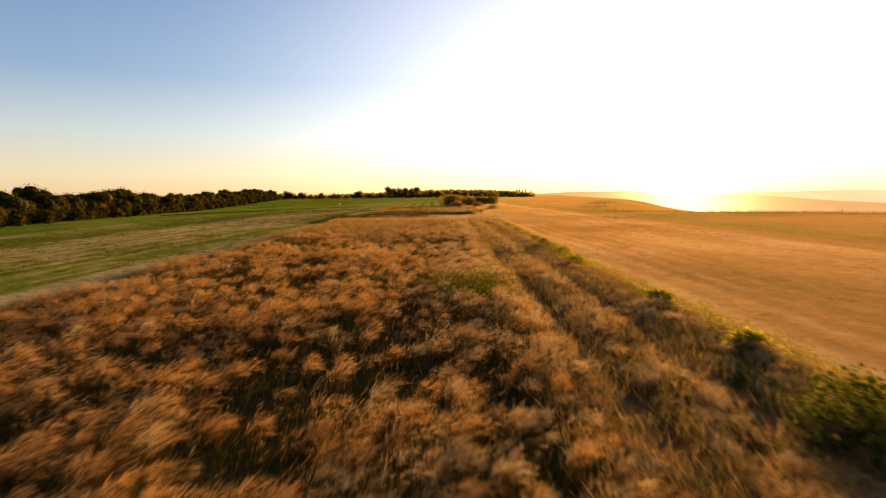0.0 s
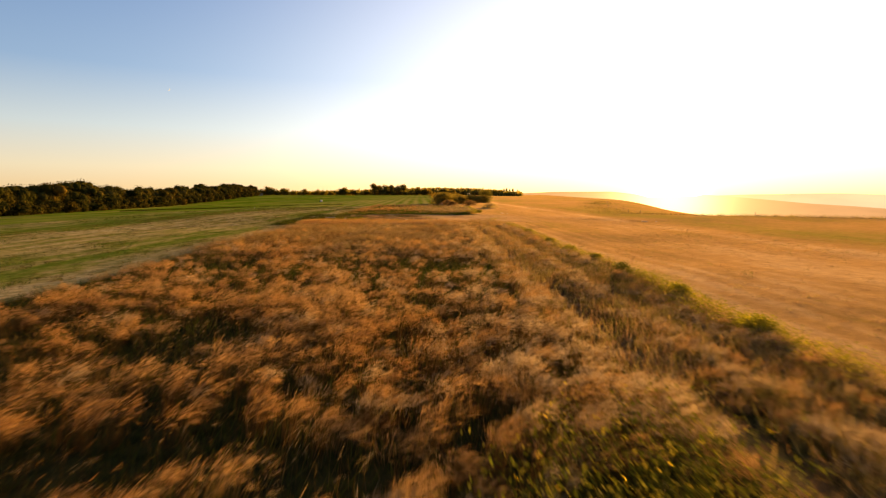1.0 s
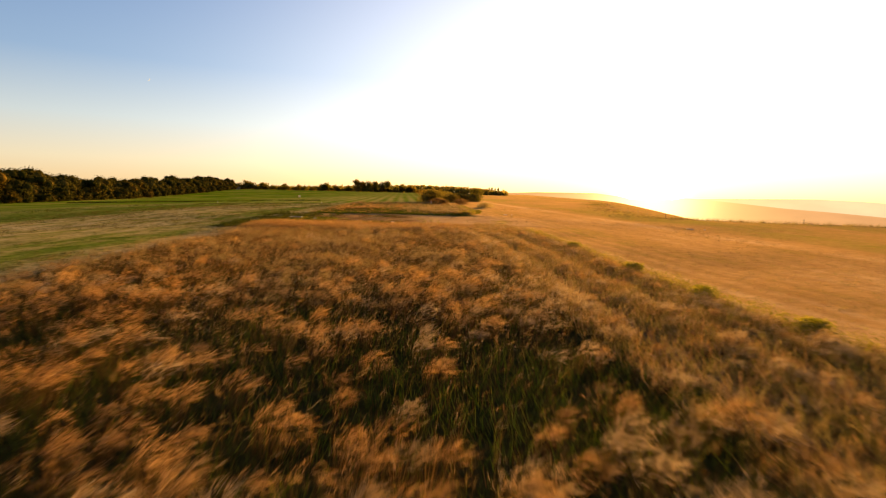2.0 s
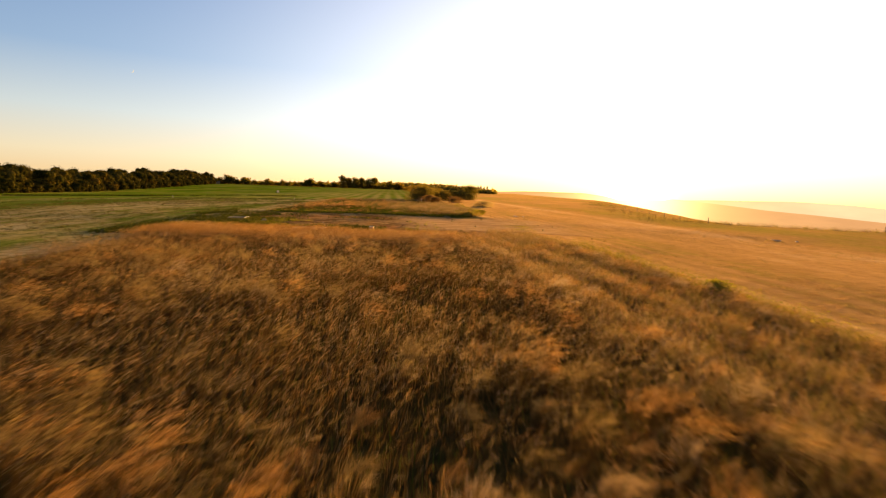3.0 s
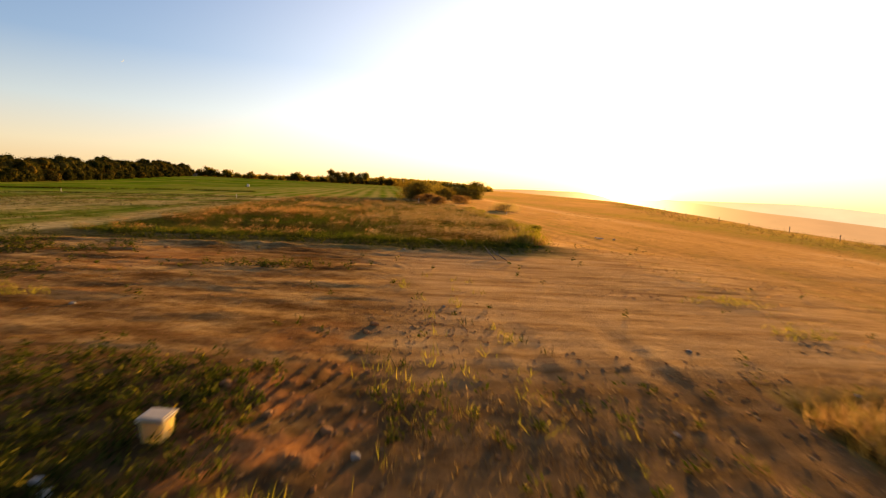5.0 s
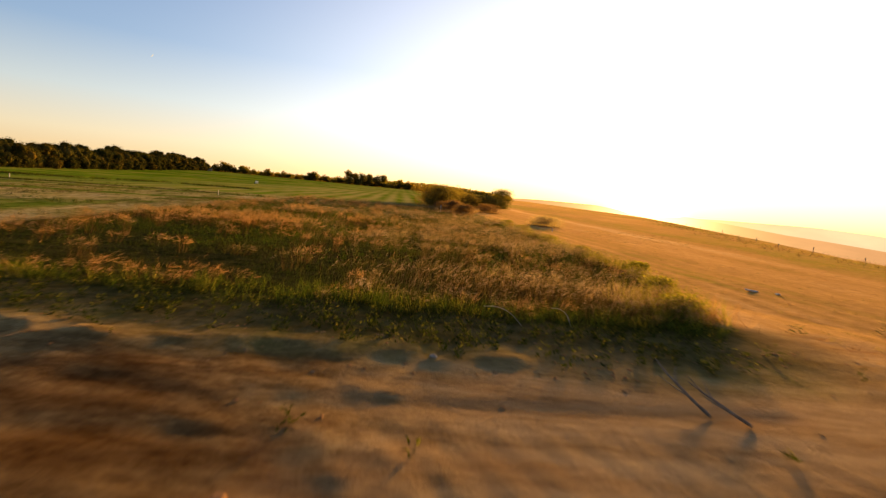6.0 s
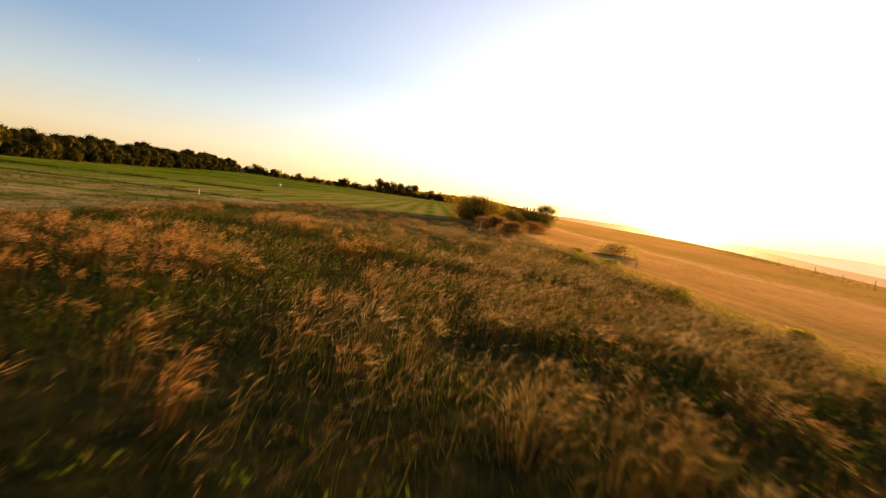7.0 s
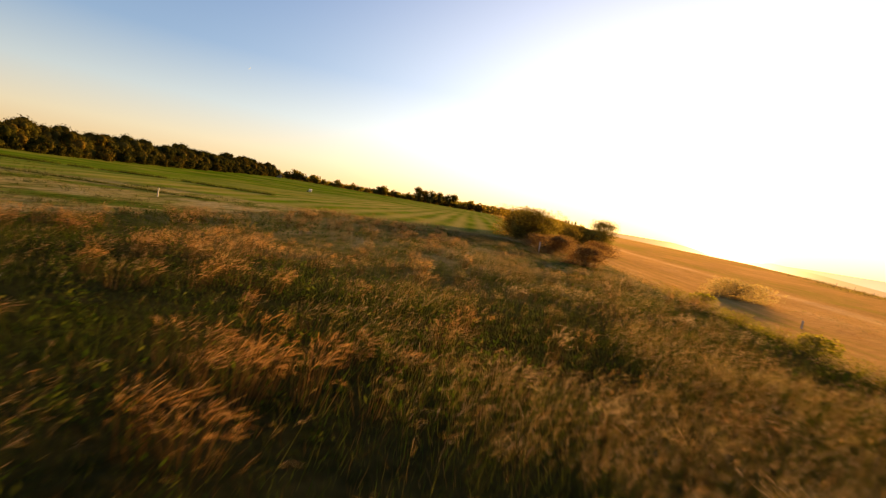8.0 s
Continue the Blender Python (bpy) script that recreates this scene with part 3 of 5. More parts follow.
def wisps(rng, x, y, tall, slots, hair=0.10, hairs=3, stalk=0):
    """Single stalks with a thin head each."""
    k = len(x)
    roots = np.stack([x, y, height(x, y) - 0.03], 1)
    ang = rng.normal(0.25, 0.6, k)
    wind = np.stack([np.cos(ang), np.sin(ang), np.zeros(k)], 1)
    v1, t1, tip, mid = slivers(rng, roots, tall, wind * rng.uniform(0.05, 0.4, k)[:, None] + rng.normal(0, 0.12, (k, 3)) * [1, 1, 0], rng.uniform(0.004, 0.007, k), np.ones(k))
    v2, t2 = plumes(rng, tip, mid, hair * rng.uniform(0.6, 1.4, k), rng.uniform(0.0012, 0.0024, k), wind * 0.15, hairs, 0.14)
    return [(v1, t1, stalk), (v2, t2, np.tile(slots, hairs))]


def rut_gap(x, y):
    return np.minimum(np.abs(x - 2.5 + rut_shift(y)), np.abs(x - 4.0 + rut_shift(y)))


GRASS_SLOTS = [DRY, HEAD, GREEN, HEAD_RUST_LIT, HEAD_PALE, FEATHER, GREEN_LIT]


def near_strip():
    rng = np.random.default_rng(11)
    cx, cy = staggered(rng, -14, 6.2, 5, 69.5, 0.34)
    rut = rut_gap(cx, cy)
    group = 0.8 * layered(cx, cy, 1.5, 2) + 0.2 * layered(cx + 50, cy, 0.5, 1)
    wide = layered(cx + 31, cy + 12, 7, 2)
    want = 0.8 * smooth(0.38, 0.54, group) + 0.12 + 0.16 * (1 - smooth(18, 25, cy))
    green = smooth(26, 31, cy) * (1 - smooth(38, 43, cy)) * smooth(-8, -5, cx) * smooth(1.5, -0.5, cx)
    want = want * (1 - 0.5 * green * smooth(0.36, 0.5, wide)) * (0.6 + 0.4 * smooth(0.34, 0.48, wide))
    right = smooth(1.0, 2.6, cx + rut_shift(cy))
    want = want + right * 0.4
    even = smooth(33, 50, cy + 7 * (wide - 0.5))
    want = want * (1 - even) + even * (0.07 + 0.3 * smooth(0.44, 0.6, group) + 0.4 * right)
    end = smooth(58, 60.5, cy)
    want = np.maximum(want * (1 - 0.6 * end), 0.3 * end * (1 - 0.75 * smooth(0.6, 1.6, cx)))
    want = want * (1 - np.exp(-((cx - 0.9) / 1.1) ** 4 - ((cy - 18.6) / 1.9) ** 4))
    loose_end = smooth(59.5, 62, cy) * smooth(1.2, 2.2, cx)
    want = want * (1 - loose_end * (0.25 + 0.75 * smooth(0.55, 0.42, layered(cx + 7, cy, 1.3, 2))))
    keep = (zones(cx, cy)[0] > 0.5) & (rng.random(len(cx)) < want) & (rut > 0.22)
    cx, cy, group, rut, right, even = (a[keep] for a in (cx, cy, group, rut, right, even))
    n = len(cx)
    tall = 0.5 * rng.uniform(0.55, 1.2, n) * (0.8 + 0.35 * smooth(0.4, 0.62, group)) * (0.55 + 0.45 * smooth(0.3, 0.9, rut)) * (0.65 + 0.35 * smooth(0.2, 2.0, cx - left_edge(cy)))
    tall = tall * (1 - 0.2 * right) * (1 + 0.05 * smooth(57, 60, cy)) * (1 - 0.5 * smooth(1.0, 0.4, bank_edge(cy) - cx)) * (1 - 0.35 * smooth(59, 62, cy) * smooth(0.8, 1.8, cx))
    broad = 0.09 + 0.17 * rng.random(n) ** 1.5
    # pale heads commoner to the right, with glare partly put into their colour
    pale = rng.random(n) < (0.10 + 0.6 * smooth(-2.5, 1.0, cx) - 0.05 * right) * (1 - 0.6 * even)
    dull = rng.random(n) < smooth(36, 46, cy) * (1 - smooth(57, 59.5, cy)) * (0.3 + 0.6 * smooth(2.5, -3, cx))
    rust = rng.random(n) < smooth(30, 50, cy)
    slots = np.where(dull, 4, np.where(pale, 5, np.where(rust, 3, 1)))
    parts = tussocks(rng, cx, cy, tall, broad, 46, slots, 0.12, 6, 0.25)
    x, y = scatter(rng, -14, 6.2, 5, 69.5, 180)
    k = (zones(x, y)[0] > 0.5) & (rut_gap(x, y) > 0.3) & (rng.random(len(x)) < 0.12 + 0.88 * smooth(33, 42, y) * (0.35 + 0.65 * smooth(0.36, 0.56, layered(x, y, 2.5, 3))))
    x, y = x[k], y[k]
    tone = rng.random(len(x))
    # fringe along the far edge, its rim light put into the head colour
    fx, fy = scatter(rng, -14, 2.2, 58.5, 65, 480)
    k = (zones(fx, fy)[0] > 0.4) & (rut_gap(fx, fy) > 0.15) & (rng.random(len(fx)) < smooth(58.5, 61.5, fy) * (1 - 0.7 * smooth(0, 2, fx)))
    fx, fy = fx[k], fy[k]
    parts += wisps(rng, fx, fy, 0.49 * rng.uniform(0.7, 1.06, len(fx)), np.where(rng.random(len(fx)) < 0.75, 3, 1), 0.17, 5)
    parts += wisps(rng, x, y, 0.5 * rng.uniform(0.5, 1.05, len(x)) * (1 - 0.25 * smooth(1, 3, x)), np.where(tone < 0.42 - 0.2 * smooth(56, 60, y), 4, np.where(tone < 0.68, 1, np.where(x > -6, 5, 3))), 0.17, 6)
    x, y = scatter(rng, -14, 6.2, 5, 69.5, 300)
    k = (zones(x, y)[0] > 0.4) & (rut_gap(x, y) > 0.2) & (rng.random(len(x)) > 0.85 * smooth(59.5, 62, y) * smooth(1.2, 2.2, x) * smooth(0.56, 0.44, layered(x + 7, y, 1.3, 2)))
    x, y = x[k], y[k]
    h = 0.5 * rng.uniform(0.2, 0.62, len(x)) * (0.5 + 0.9 * value_noise(x, y, 1.3)) * (1 - 0.2 * smooth(38, 44, y))
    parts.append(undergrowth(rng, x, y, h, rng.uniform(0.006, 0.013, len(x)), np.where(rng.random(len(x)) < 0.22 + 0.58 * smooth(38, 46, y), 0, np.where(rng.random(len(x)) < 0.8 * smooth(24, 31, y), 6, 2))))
    v, t, ix = join(parts)
    return tagged(new("tall_grass", array_mesh("tall_grass", v, tris=t, slots=GRASS_SLOTS, index=ix)), "tall dry orange grass with feathery heads over green blades", "grass", kind="stuff")


def far_strip():
    rng = np.random.default_rng(12)
    cx, cy = staggered(rng, -15, 6.4, 80.8, 139, 0.36)
    group = 0.8 * layered(cx + 9, cy, 1.8, 2) + 0.2 * layered(cx + 50, cy, 0.6, 1)
    wide = layered(cx * 0.8 + 40, cy * 1.3, 6, 2)
    left = smooth(-1.5, -4.0, cx)
    want = left * (0.02 + 0.48 * smooth(0.46, 0.56, group) * smooth(0.38, 0.50, wide) * (0.35 + 0.65 * smooth(90, 94, cy))) + (1 - left) * (0.03 + 0.22 * smooth(0.46, 0.6, group))
    mass = np.exp(-((cx - 0.9) / 2.2) ** 2 - ((cy - 84.3) / 1.2) ** 2)
    fringe = np.exp(-((cy - 82.5 - 0.5 * (layered(cx, cy, 2, 2) - 0.5)) / 0.5) ** 2) * smooth(0.4, 0.55, layered(cx + 13, cy * 0, 1.6, 2))
    want = np.maximum(want * (1 - 0.7 * smooth(88, 84, cy)), np.maximum(0.15 * mass, 0.6 * fringe))
    want = want * (1 - 0.45 * smooth(103, 118, cy))
    keep = (zones(cx, cy)[1] > 0.5) & (rng.random(len(cx)) < want)
    cx, cy, group, left, mass, fringe = (a[keep] for a in (cx, cy, group, left, mass, fringe))
    n = len(cx)
    tall = 0.44 * rng.uniform(0.75, 1.15, n) * (0.85 + 0.3 * smooth(0.42, 0.6, group)) * (0.7 + 0.3 * smooth(0.2, 2.0, cx - left_edge(cy))) * (0.72 + 0.28 * smooth(82.5, 85, cy))
    broad = 0.09 + 0.15 * rng.random(n) ** 1.5
    orange = rng.random(n) < np.maximum(0.12 + 0.7 * left, 0.7 * fringe) * (1 - 0.8 * mass)
    pale = rng.random(n) < 0.12 + 0.8 * mass
    slots = np.where(orange, np.where(rng.random(n) < 0.4, 3, 1), np.where(pale, 5, 4))
    parts = tussocks(rng, cx, cy, tall * rng.uniform(0.8, 1.25, n), broad, 34, slots, 0.12, 5, 0.5, 0.5)
    x, y = scatter(rng, -15, 6.4, 81.5, 139, 240)
    k = (zones(x, y)[1] > 0.5) & (rng.random(len(x)) < (0.12 + 0.88 * smooth(-6, -1, x + 3 * (layered(x, y, 3, 2) - 0.5))) * (0.06 + 0.94 * smooth(0.44, 0.58, layered(x + 5, y, 2.2, 3))) * (0.1 + 0.9 * smooth(85, 92, y + 0.8 * x)) * (1 - 0.5 * smooth(103, 118, y)))
    x, y = x[k], y[k]
    tone = rng.random(len(x))
    mx_, my_ = rng.normal(0.9, 1.5, 1500), rng.normal(84.3, 0.75, 1500)
    mx_, my_ = np.concatenate([mx_, rng.normal(2.6, 0.8, 500)]), np.concatenate([my_, rng.normal(83.4, 0.6, 500)])
    parts += wisps(rng, mx_, my_, 0.5 * rng.uniform(0.6, 1.05, len(mx_)), np.where(rng.random(len(mx_)) < 0.5, 5, 4), 0.16, 7)
    parts += wisps(rng, x, y, 0.44 * rng.uniform(0.55, 1.1, len(x)), np.where(tone < 0.5 - 0.3 * smooth(1, 4, x), 4, np.where(tone < 0.8, 5, 1)), 0.17, 5, 2)
    x, y = scatter(rng, -15, 6.4, 80.8, 139, 400)
    k = (rng.random(len(x)) < 1 - 0.6 * smooth(103, 118, y)) & (zones(x, y)[1] > 0.4)
    x, y = x[k], y[k]
    h = 0.3 * rng.uniform(0.25, 0.8, len(x)) * (0.45 + 0.9 * value_noise(x, y, 1.6)) * (0.6 + 0.4 * smooth(82, 91, y))
    straw = rng.random(len(x)) < 0.04 + 0.2 * smooth(0.42, 0.62, layered(x + 30, y, 3, 2) + 0.03 * x + 0.05)
    # all dark GREEN near the front, about half GREEN_LIT behind
    parts.append(undergrowth(rng, x, y, h, rng.uniform(0.0045, 0.0085, len(x)), np.where(straw & (y > 86), 0, np.where(rng.random(len(x)) < np.maximum(0.5, smooth(93, 87, y - 0.3 * x)), 2, 6))))
    v, t, ix = join(parts)
    return tagged(new("meadow_grass", array_mesh("meadow_grass", v, tris=t, slots=GRASS_SLOTS, index=ix)), "unmown green grass with feathery orange and straw heads", "grass", kind="stuff")


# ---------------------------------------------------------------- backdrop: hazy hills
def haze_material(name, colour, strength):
    """Haze painted as emission for the distance, brighter and yellower under the low sun."""
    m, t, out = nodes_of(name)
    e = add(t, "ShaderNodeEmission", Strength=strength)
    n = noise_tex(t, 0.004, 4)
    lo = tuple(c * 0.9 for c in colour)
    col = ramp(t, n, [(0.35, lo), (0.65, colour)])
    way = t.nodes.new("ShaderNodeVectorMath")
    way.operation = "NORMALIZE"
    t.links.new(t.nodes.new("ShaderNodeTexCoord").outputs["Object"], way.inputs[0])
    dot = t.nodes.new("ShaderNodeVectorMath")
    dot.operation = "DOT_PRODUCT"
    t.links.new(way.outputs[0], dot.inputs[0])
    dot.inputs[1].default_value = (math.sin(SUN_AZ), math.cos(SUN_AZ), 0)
    # sun's glow painted round its bearing, a wide and a narrow lobe
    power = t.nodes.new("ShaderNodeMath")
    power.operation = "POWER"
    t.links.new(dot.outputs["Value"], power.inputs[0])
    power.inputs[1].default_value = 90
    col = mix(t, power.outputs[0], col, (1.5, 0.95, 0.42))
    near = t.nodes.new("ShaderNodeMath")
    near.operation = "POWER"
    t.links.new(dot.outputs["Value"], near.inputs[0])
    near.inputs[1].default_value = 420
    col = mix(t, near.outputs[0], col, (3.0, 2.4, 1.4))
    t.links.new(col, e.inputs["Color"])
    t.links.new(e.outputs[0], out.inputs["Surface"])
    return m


def far_hill(name, label, dist, table, material):
    """A long hill round the horizon; table: bearing and rise of its crest, in degrees."""
    bearings = np.linspace(table[0][0], table[-1][0], 120)
    rise = np.interp(bearings, [p[0] for p in table], [p[1] for p in table]) + 0.03 * (layered(bearings, bearings * 0, 4, 3) - 0.5)
    a = np.radians(bearings)
    top = 2.3 + dist * np.tan(np.radians(rise))
    rows = []
    for d, z in ((dist * 0.86, top * 0 - 185), (dist * 0.93, top * 0.5 - 90), (dist, top), (dist * 1.06, top - 100)):
        rows.append(np.stack([d * np.sin(a), 50 + d * np.cos(a), z], 1))
    v = np.concatenate(rows)
    ob = new(name, array_mesh(name, v, quads=grid_quads(120, 4), slots=[material], smooth_faces=True))
    return tagged(ob, label, "hill", kind="structure")


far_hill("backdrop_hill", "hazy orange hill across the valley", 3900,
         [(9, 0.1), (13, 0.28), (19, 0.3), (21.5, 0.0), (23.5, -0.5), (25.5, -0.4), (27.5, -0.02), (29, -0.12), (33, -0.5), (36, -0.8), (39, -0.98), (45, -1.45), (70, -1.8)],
         haze_material("hill_painted_haze", (0.85, 0.46, 0.24), 1.0))
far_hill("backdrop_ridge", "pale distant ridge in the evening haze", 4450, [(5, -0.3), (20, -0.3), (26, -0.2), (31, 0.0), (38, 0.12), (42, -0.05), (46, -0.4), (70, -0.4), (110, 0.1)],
         haze_material("ridge_painted_haze", (1.0, 0.84, 0.60), 1.0))


# ---------------------------------------------------------------- trees and shrubs
def part(name, data, parent, label=""):
    ob = new(name, data)
    ob.parent = parent
    return tagged(ob, label) if label else ob


ico_bm = bmesh.new()
bmesh.ops.create_icosphere(ico_bm, subdivisions=2, radius=1.0)
ICO_V = np.array([v.co[:] for v in ico_bm.verts])
ICO_T = np.array([[v.index for v in f.verts] for f in ico_bm.faces])
ico_bm.free()


def leaf_mass(lobes, share):
    """The dense inner foliage: an uneven lump inside each lobe."""
    vs, ts = [], []
    for i, (x, y, z, rad, tall) in enumerate(lobes):
        k = share * (0.84 + 0.3 * layered(ICO_V[:, 0] * 2 + i * 5.1, ICO_V[:, 1] * 2 + ICO_V[:, 2] * 2.7, 1.0, 2))
        v = ICO_V * np.array([rad, rad, tall]) * k[:, None] + np.array([x, y, z])
        v[:, 2] = np.maximum(v[:, 2], -0.05)
        ts.append(ICO_T + len(ICO_V) * i)
        vs.append(v)
    return np.concatenate(vs), np.concatenate(ts)


def leaf_cloud(rng, lobes, count, size, hollow=True):
    """Leaf sprays about the skins of overlapping lobes (x, y, z, radius, height), or all through them."""
    lobes = np.array(lobes, float)
    weight = lobes[:, 3] * (lobes[:, 3] + lobes[:, 4])
    pick = rng.choice(len(lobes), count, p=weight / weight.sum())
    d = rng.normal(0, 1, (count, 3))
    d /= np.linalg.norm(d, axis=1)[:, None]
    lump = 0.9 + 0.22 * value_noise(d[:, 0] * 3 + pick * 7.3, d[:, 1] * 3 + d[:, 2] * 4, 1.0)
    c = lobes[pick, :3] + d * lobes[pick][:, [3, 3, 4]] * (lump * 0.95 * (rng.uniform(0.55, 1.06, count) ** 0.7 if hollow else rng.uniform(0.03, 1.12, count) ** 0.55))[:, None]
    c[:, 2] = np.maximum(c[:, 2], 0.05)
    n = d + rng.normal(0, 0.65, (count, 3))
    u = np.cross(n, rng.normal(0, 1, (count, 3)))
    u /= np.linalg.norm(u, axis=1)[:, None] + 1e-9
    w = np.cross(n, u)
    w /= np.linalg.norm(w, axis=1)[:, None] + 1e-9
    s = size * rng.uniform(0.6, 1.4, count)[:, None]
    v = np.stack([c - u * s * 0.6, c + w * s * 0.46, c + u * s * 0.6, c - w * s * 0.46], 1).reshape(-1, 3)
    return v, np.arange(count * 4).reshape(-1, 4)


def limb(bm, a, b, r0, r1, sides=6):
    a, b = Vector(a), Vector(b)
    turn = (b - a).to_track_quat("Z", "Y").to_matrix()
    rings = []
    for p, r in ((a, r0), (a.lerp(b, 0.5) + Vector((0.03, 0.02, 0)) * (b - a).length, (r0 + r1) / 2), (b, r1)):
        rings.append([bm.verts.new(p + turn @ Vector((r * math.cos(2 * math.pi * i / sides), r * math.sin(2 * math.pi * i / sides), 0))) for i in range(sides)])
    for q, w in zip(rings, rings[1:]):
        for i in range(sides):
            bm.faces.new((q[i], q[(i + 1) % sides], w[(i + 1) % sides], w[i]))
    bm.faces.new(rings[-1])


def bm_mesh(name, bm, *slots):
    me = bpy.data.meshes.new(name)
    bm.normal_update()
    bm.to_mesh(me)
    bm.free()
    for m in slots:
        me.materials.append(m)
    return me


def tree(name, seed, tall, spread, low, leaves, size, material, label, category, lobes=9, group="", dense=0.5):
    """A tree or shrub: tapered trunk with limbs, and a crown of leaf sprays."""
    rng = np.random.default_rng(seed)
    root = tagged(new(name), label, category, group)
    root.empty_display_size = 0.2
    bm = bmesh.new()
    r = 0.022 * tall + 0.02
    limb(bm, (0, 0, -0.15), (0.04 * tall, 0, tall * 0.5), r, r * 0.55, 7)
    limb(bm, (0.04 * tall, 0, tall * 0.48), (0, 0.03 * tall, tall * 0.72), r * 0.55, r * 0.15, 6)
    shape = []
    for i in range(lobes):
        a = i * 2.4 + rng.uniform(-0.4, 0.4)
        d = spread * rng.uniform(0.2, 0.62)
        z = tall * rng.uniform(low + 0.12, 0.78)
        rad = spread * rng.uniform(0.36, 0.58)
        shape.append((d * math.cos(a), d * math.sin(a), z, rad, min(rad * 0.85, tall - z)))
        if i % 2 == 0:
            limb(bm, (0.02 * tall, 0, tall * rng.uniform(0.15, 0.4)), (d * 0.8 * math.cos(a), d * 0.8 * math.sin(a), z), r * 0.4, r * 0.1, 5)
    shape.append((0, 0, tall * 0.78, spread * 0.5, tall * 0.22))
    shape.append((0, 0, tall * (low + 0.42) , spread * 0.72, tall * 0.34))
    part("trunk", bm_mesh("trunk", bm, BARK), root)
    v, q = leaf_cloud(rng, shape, leaves, size, dense > 0)
    if dense <= 0:
        part("crown", array_mesh("crown", v, quads=q, slots=[material]), root)
        return root
    iv, it = leaf_mass(shape, dense)
    part("crown", array_mesh("crown", np.concatenate([iv, v]), tris=it, quads=q + len(iv), slots=[material], smooth_faces=True), root)
    return root


def place(ob, x, y, turn=0.0, scale=1.0):
    ob.scale = (scale, scale, scale)
    ob.location, ob.rotation_euler = (x, y, float(height(x, y))), (0, 0, radians(turn))
    return ob


def plant(ob, x, y, turn=0.0, scale=1.0):
    twin = copy_thing(ob, pose(x, y, float(height(x, y)), 0, 0, turn))
    twin.scale = (scale, scale, scale)
    return twin


rnd = random.Random(4)
# the wood along the far side of the meadow
WOOD = [tree("tree", 100 + i, (7.6, 8.3, 7.0, 6.6, 7.9)[i], (4.4, 4.7, 4.3, 4.8, 4.2)[i], -0.04, 2600, 0.27, LEAF,
             ("dark green broadleaf tree in the wood edge", "tall rounded dark tree in the wood edge", "bushy olive-green tree at the wood edge", "broad low dark tree at the wood edge",
              "slim dark green tree in the wood edge")[i], "tree", lobes=17, group="trees of the wood edge", dense=0.66) for i in range(5)]
LINE = [(-74, 50), (-86, 108), (-98, 205), (-124, 392)]
used = set()


def along(line, s):
    for (x0, y0), (x1, y1) in zip(line, line[1:]):
        d = math.hypot(x1 - x0, y1 - y0)
        if s <= d:
            return x0 + (x1 - x0) * s / d, y0 + (y1 - y0) * s / d
        s -= d
    return line[-1]


def grow(kinds, x, y, turn, scale):
    """Sets the first of a kind in place, and copies for the rest."""
    k = rnd.choice(kinds)
    if k.name in used:
        return plant(k, x, y, turn, scale)
    used.add(k.name)
    return place(k, x, y, turn, scale)


for row, (off, step) in enumerate(((0, 3.5), (-5.0, 5.0))):
    s = 0.0
    while s < 345:
        x, y = along(LINE, s)
        grow(WOOD, x + off + rnd.uniform(-1.5, 1.5), y + rnd.uniform(-1, 1), rnd.uniform(0, 360), rnd.choice((0.62, 0.7, 0.76, 0.8, 0.84, 0.95)) + 0.1 * row)
        s += step * rnd.uniform(0.8, 1.2)

# bushes along the foot of the wood
UNDER = [tree("wood_bush", 130 + i, (2.8, 3.4, 2.3)[i], (2.3, 2.5, 2.4)[i], -0.05, 450, 0.32, LEAF, ("dark bush at the foot of the wood", "tall olive bush at the foot of the wood", "low bush at the foot of the wood")[i],
              "bush", group="bushes at the foot of the wood") for i in range(3)]
s = 0.0
while s < 330:
    x, y = along(LINE, s)
    grow(UNDER, x + 4.5 + rnd.uniform(-1.2, 1.6), y + rnd.uniform(-1, 1), rnd.uniform(0, 360), rnd.uniform(0.75, 1.15))
    s += rnd.uniform(3.0, 5.0)

# the row of smaller trees far across the crop, and the grove
FAR = [tree("field_tree", 140 + i, (5.2, 6.0, 4.4)[i], (3.8, 3.4, 4.2)[i], -0.04, 520, 0.62, HEDGE_LEAF, ("low dark tree in a far hedge line", "upright dark tree in a far hedge line", "broad dark bush in a far hedge line")[i],
            "tree", group="trees of the far hedge line", dense=0) for i in range(3)]
s = 0.0
while s < 200:
    x, y = along([(-150, 440), (-121, 459), (-55, 452), (-10, 480), (20, 500)], s)
    grow(FAR, x + rnd.uniform(-1.5, 1.5), y + rnd.uniform(-3, 3), rnd.uniform(0, 360), rnd.choice((0.6, 0.65, 0.75, 0.85, 1.0, 1.35)))
    s += rnd.uniform(2.0, 3.4)
GROVE = [tree("grove_tree", 150 + i, (9.6, 10.4)[i], (5.0, 4.6)[i], 0.0, 2600, 0.45, HEDGE_LEAF, "tall dark tree of a small grove", "tree", lobes=10, group="trees of the grove", dense=0) for i in range(2)]
for i, (x, y, k) in enumerate(((-46, 446, 1.0), (-42, 452, 0.85), (-38, 449, 0.95), (-33, 458, 0.9), (-28, 470, 0.95), (-24, 478, 1.0), (-36, 462, 0.8))):
    grow(GROVE, x, y, i * 50, k)

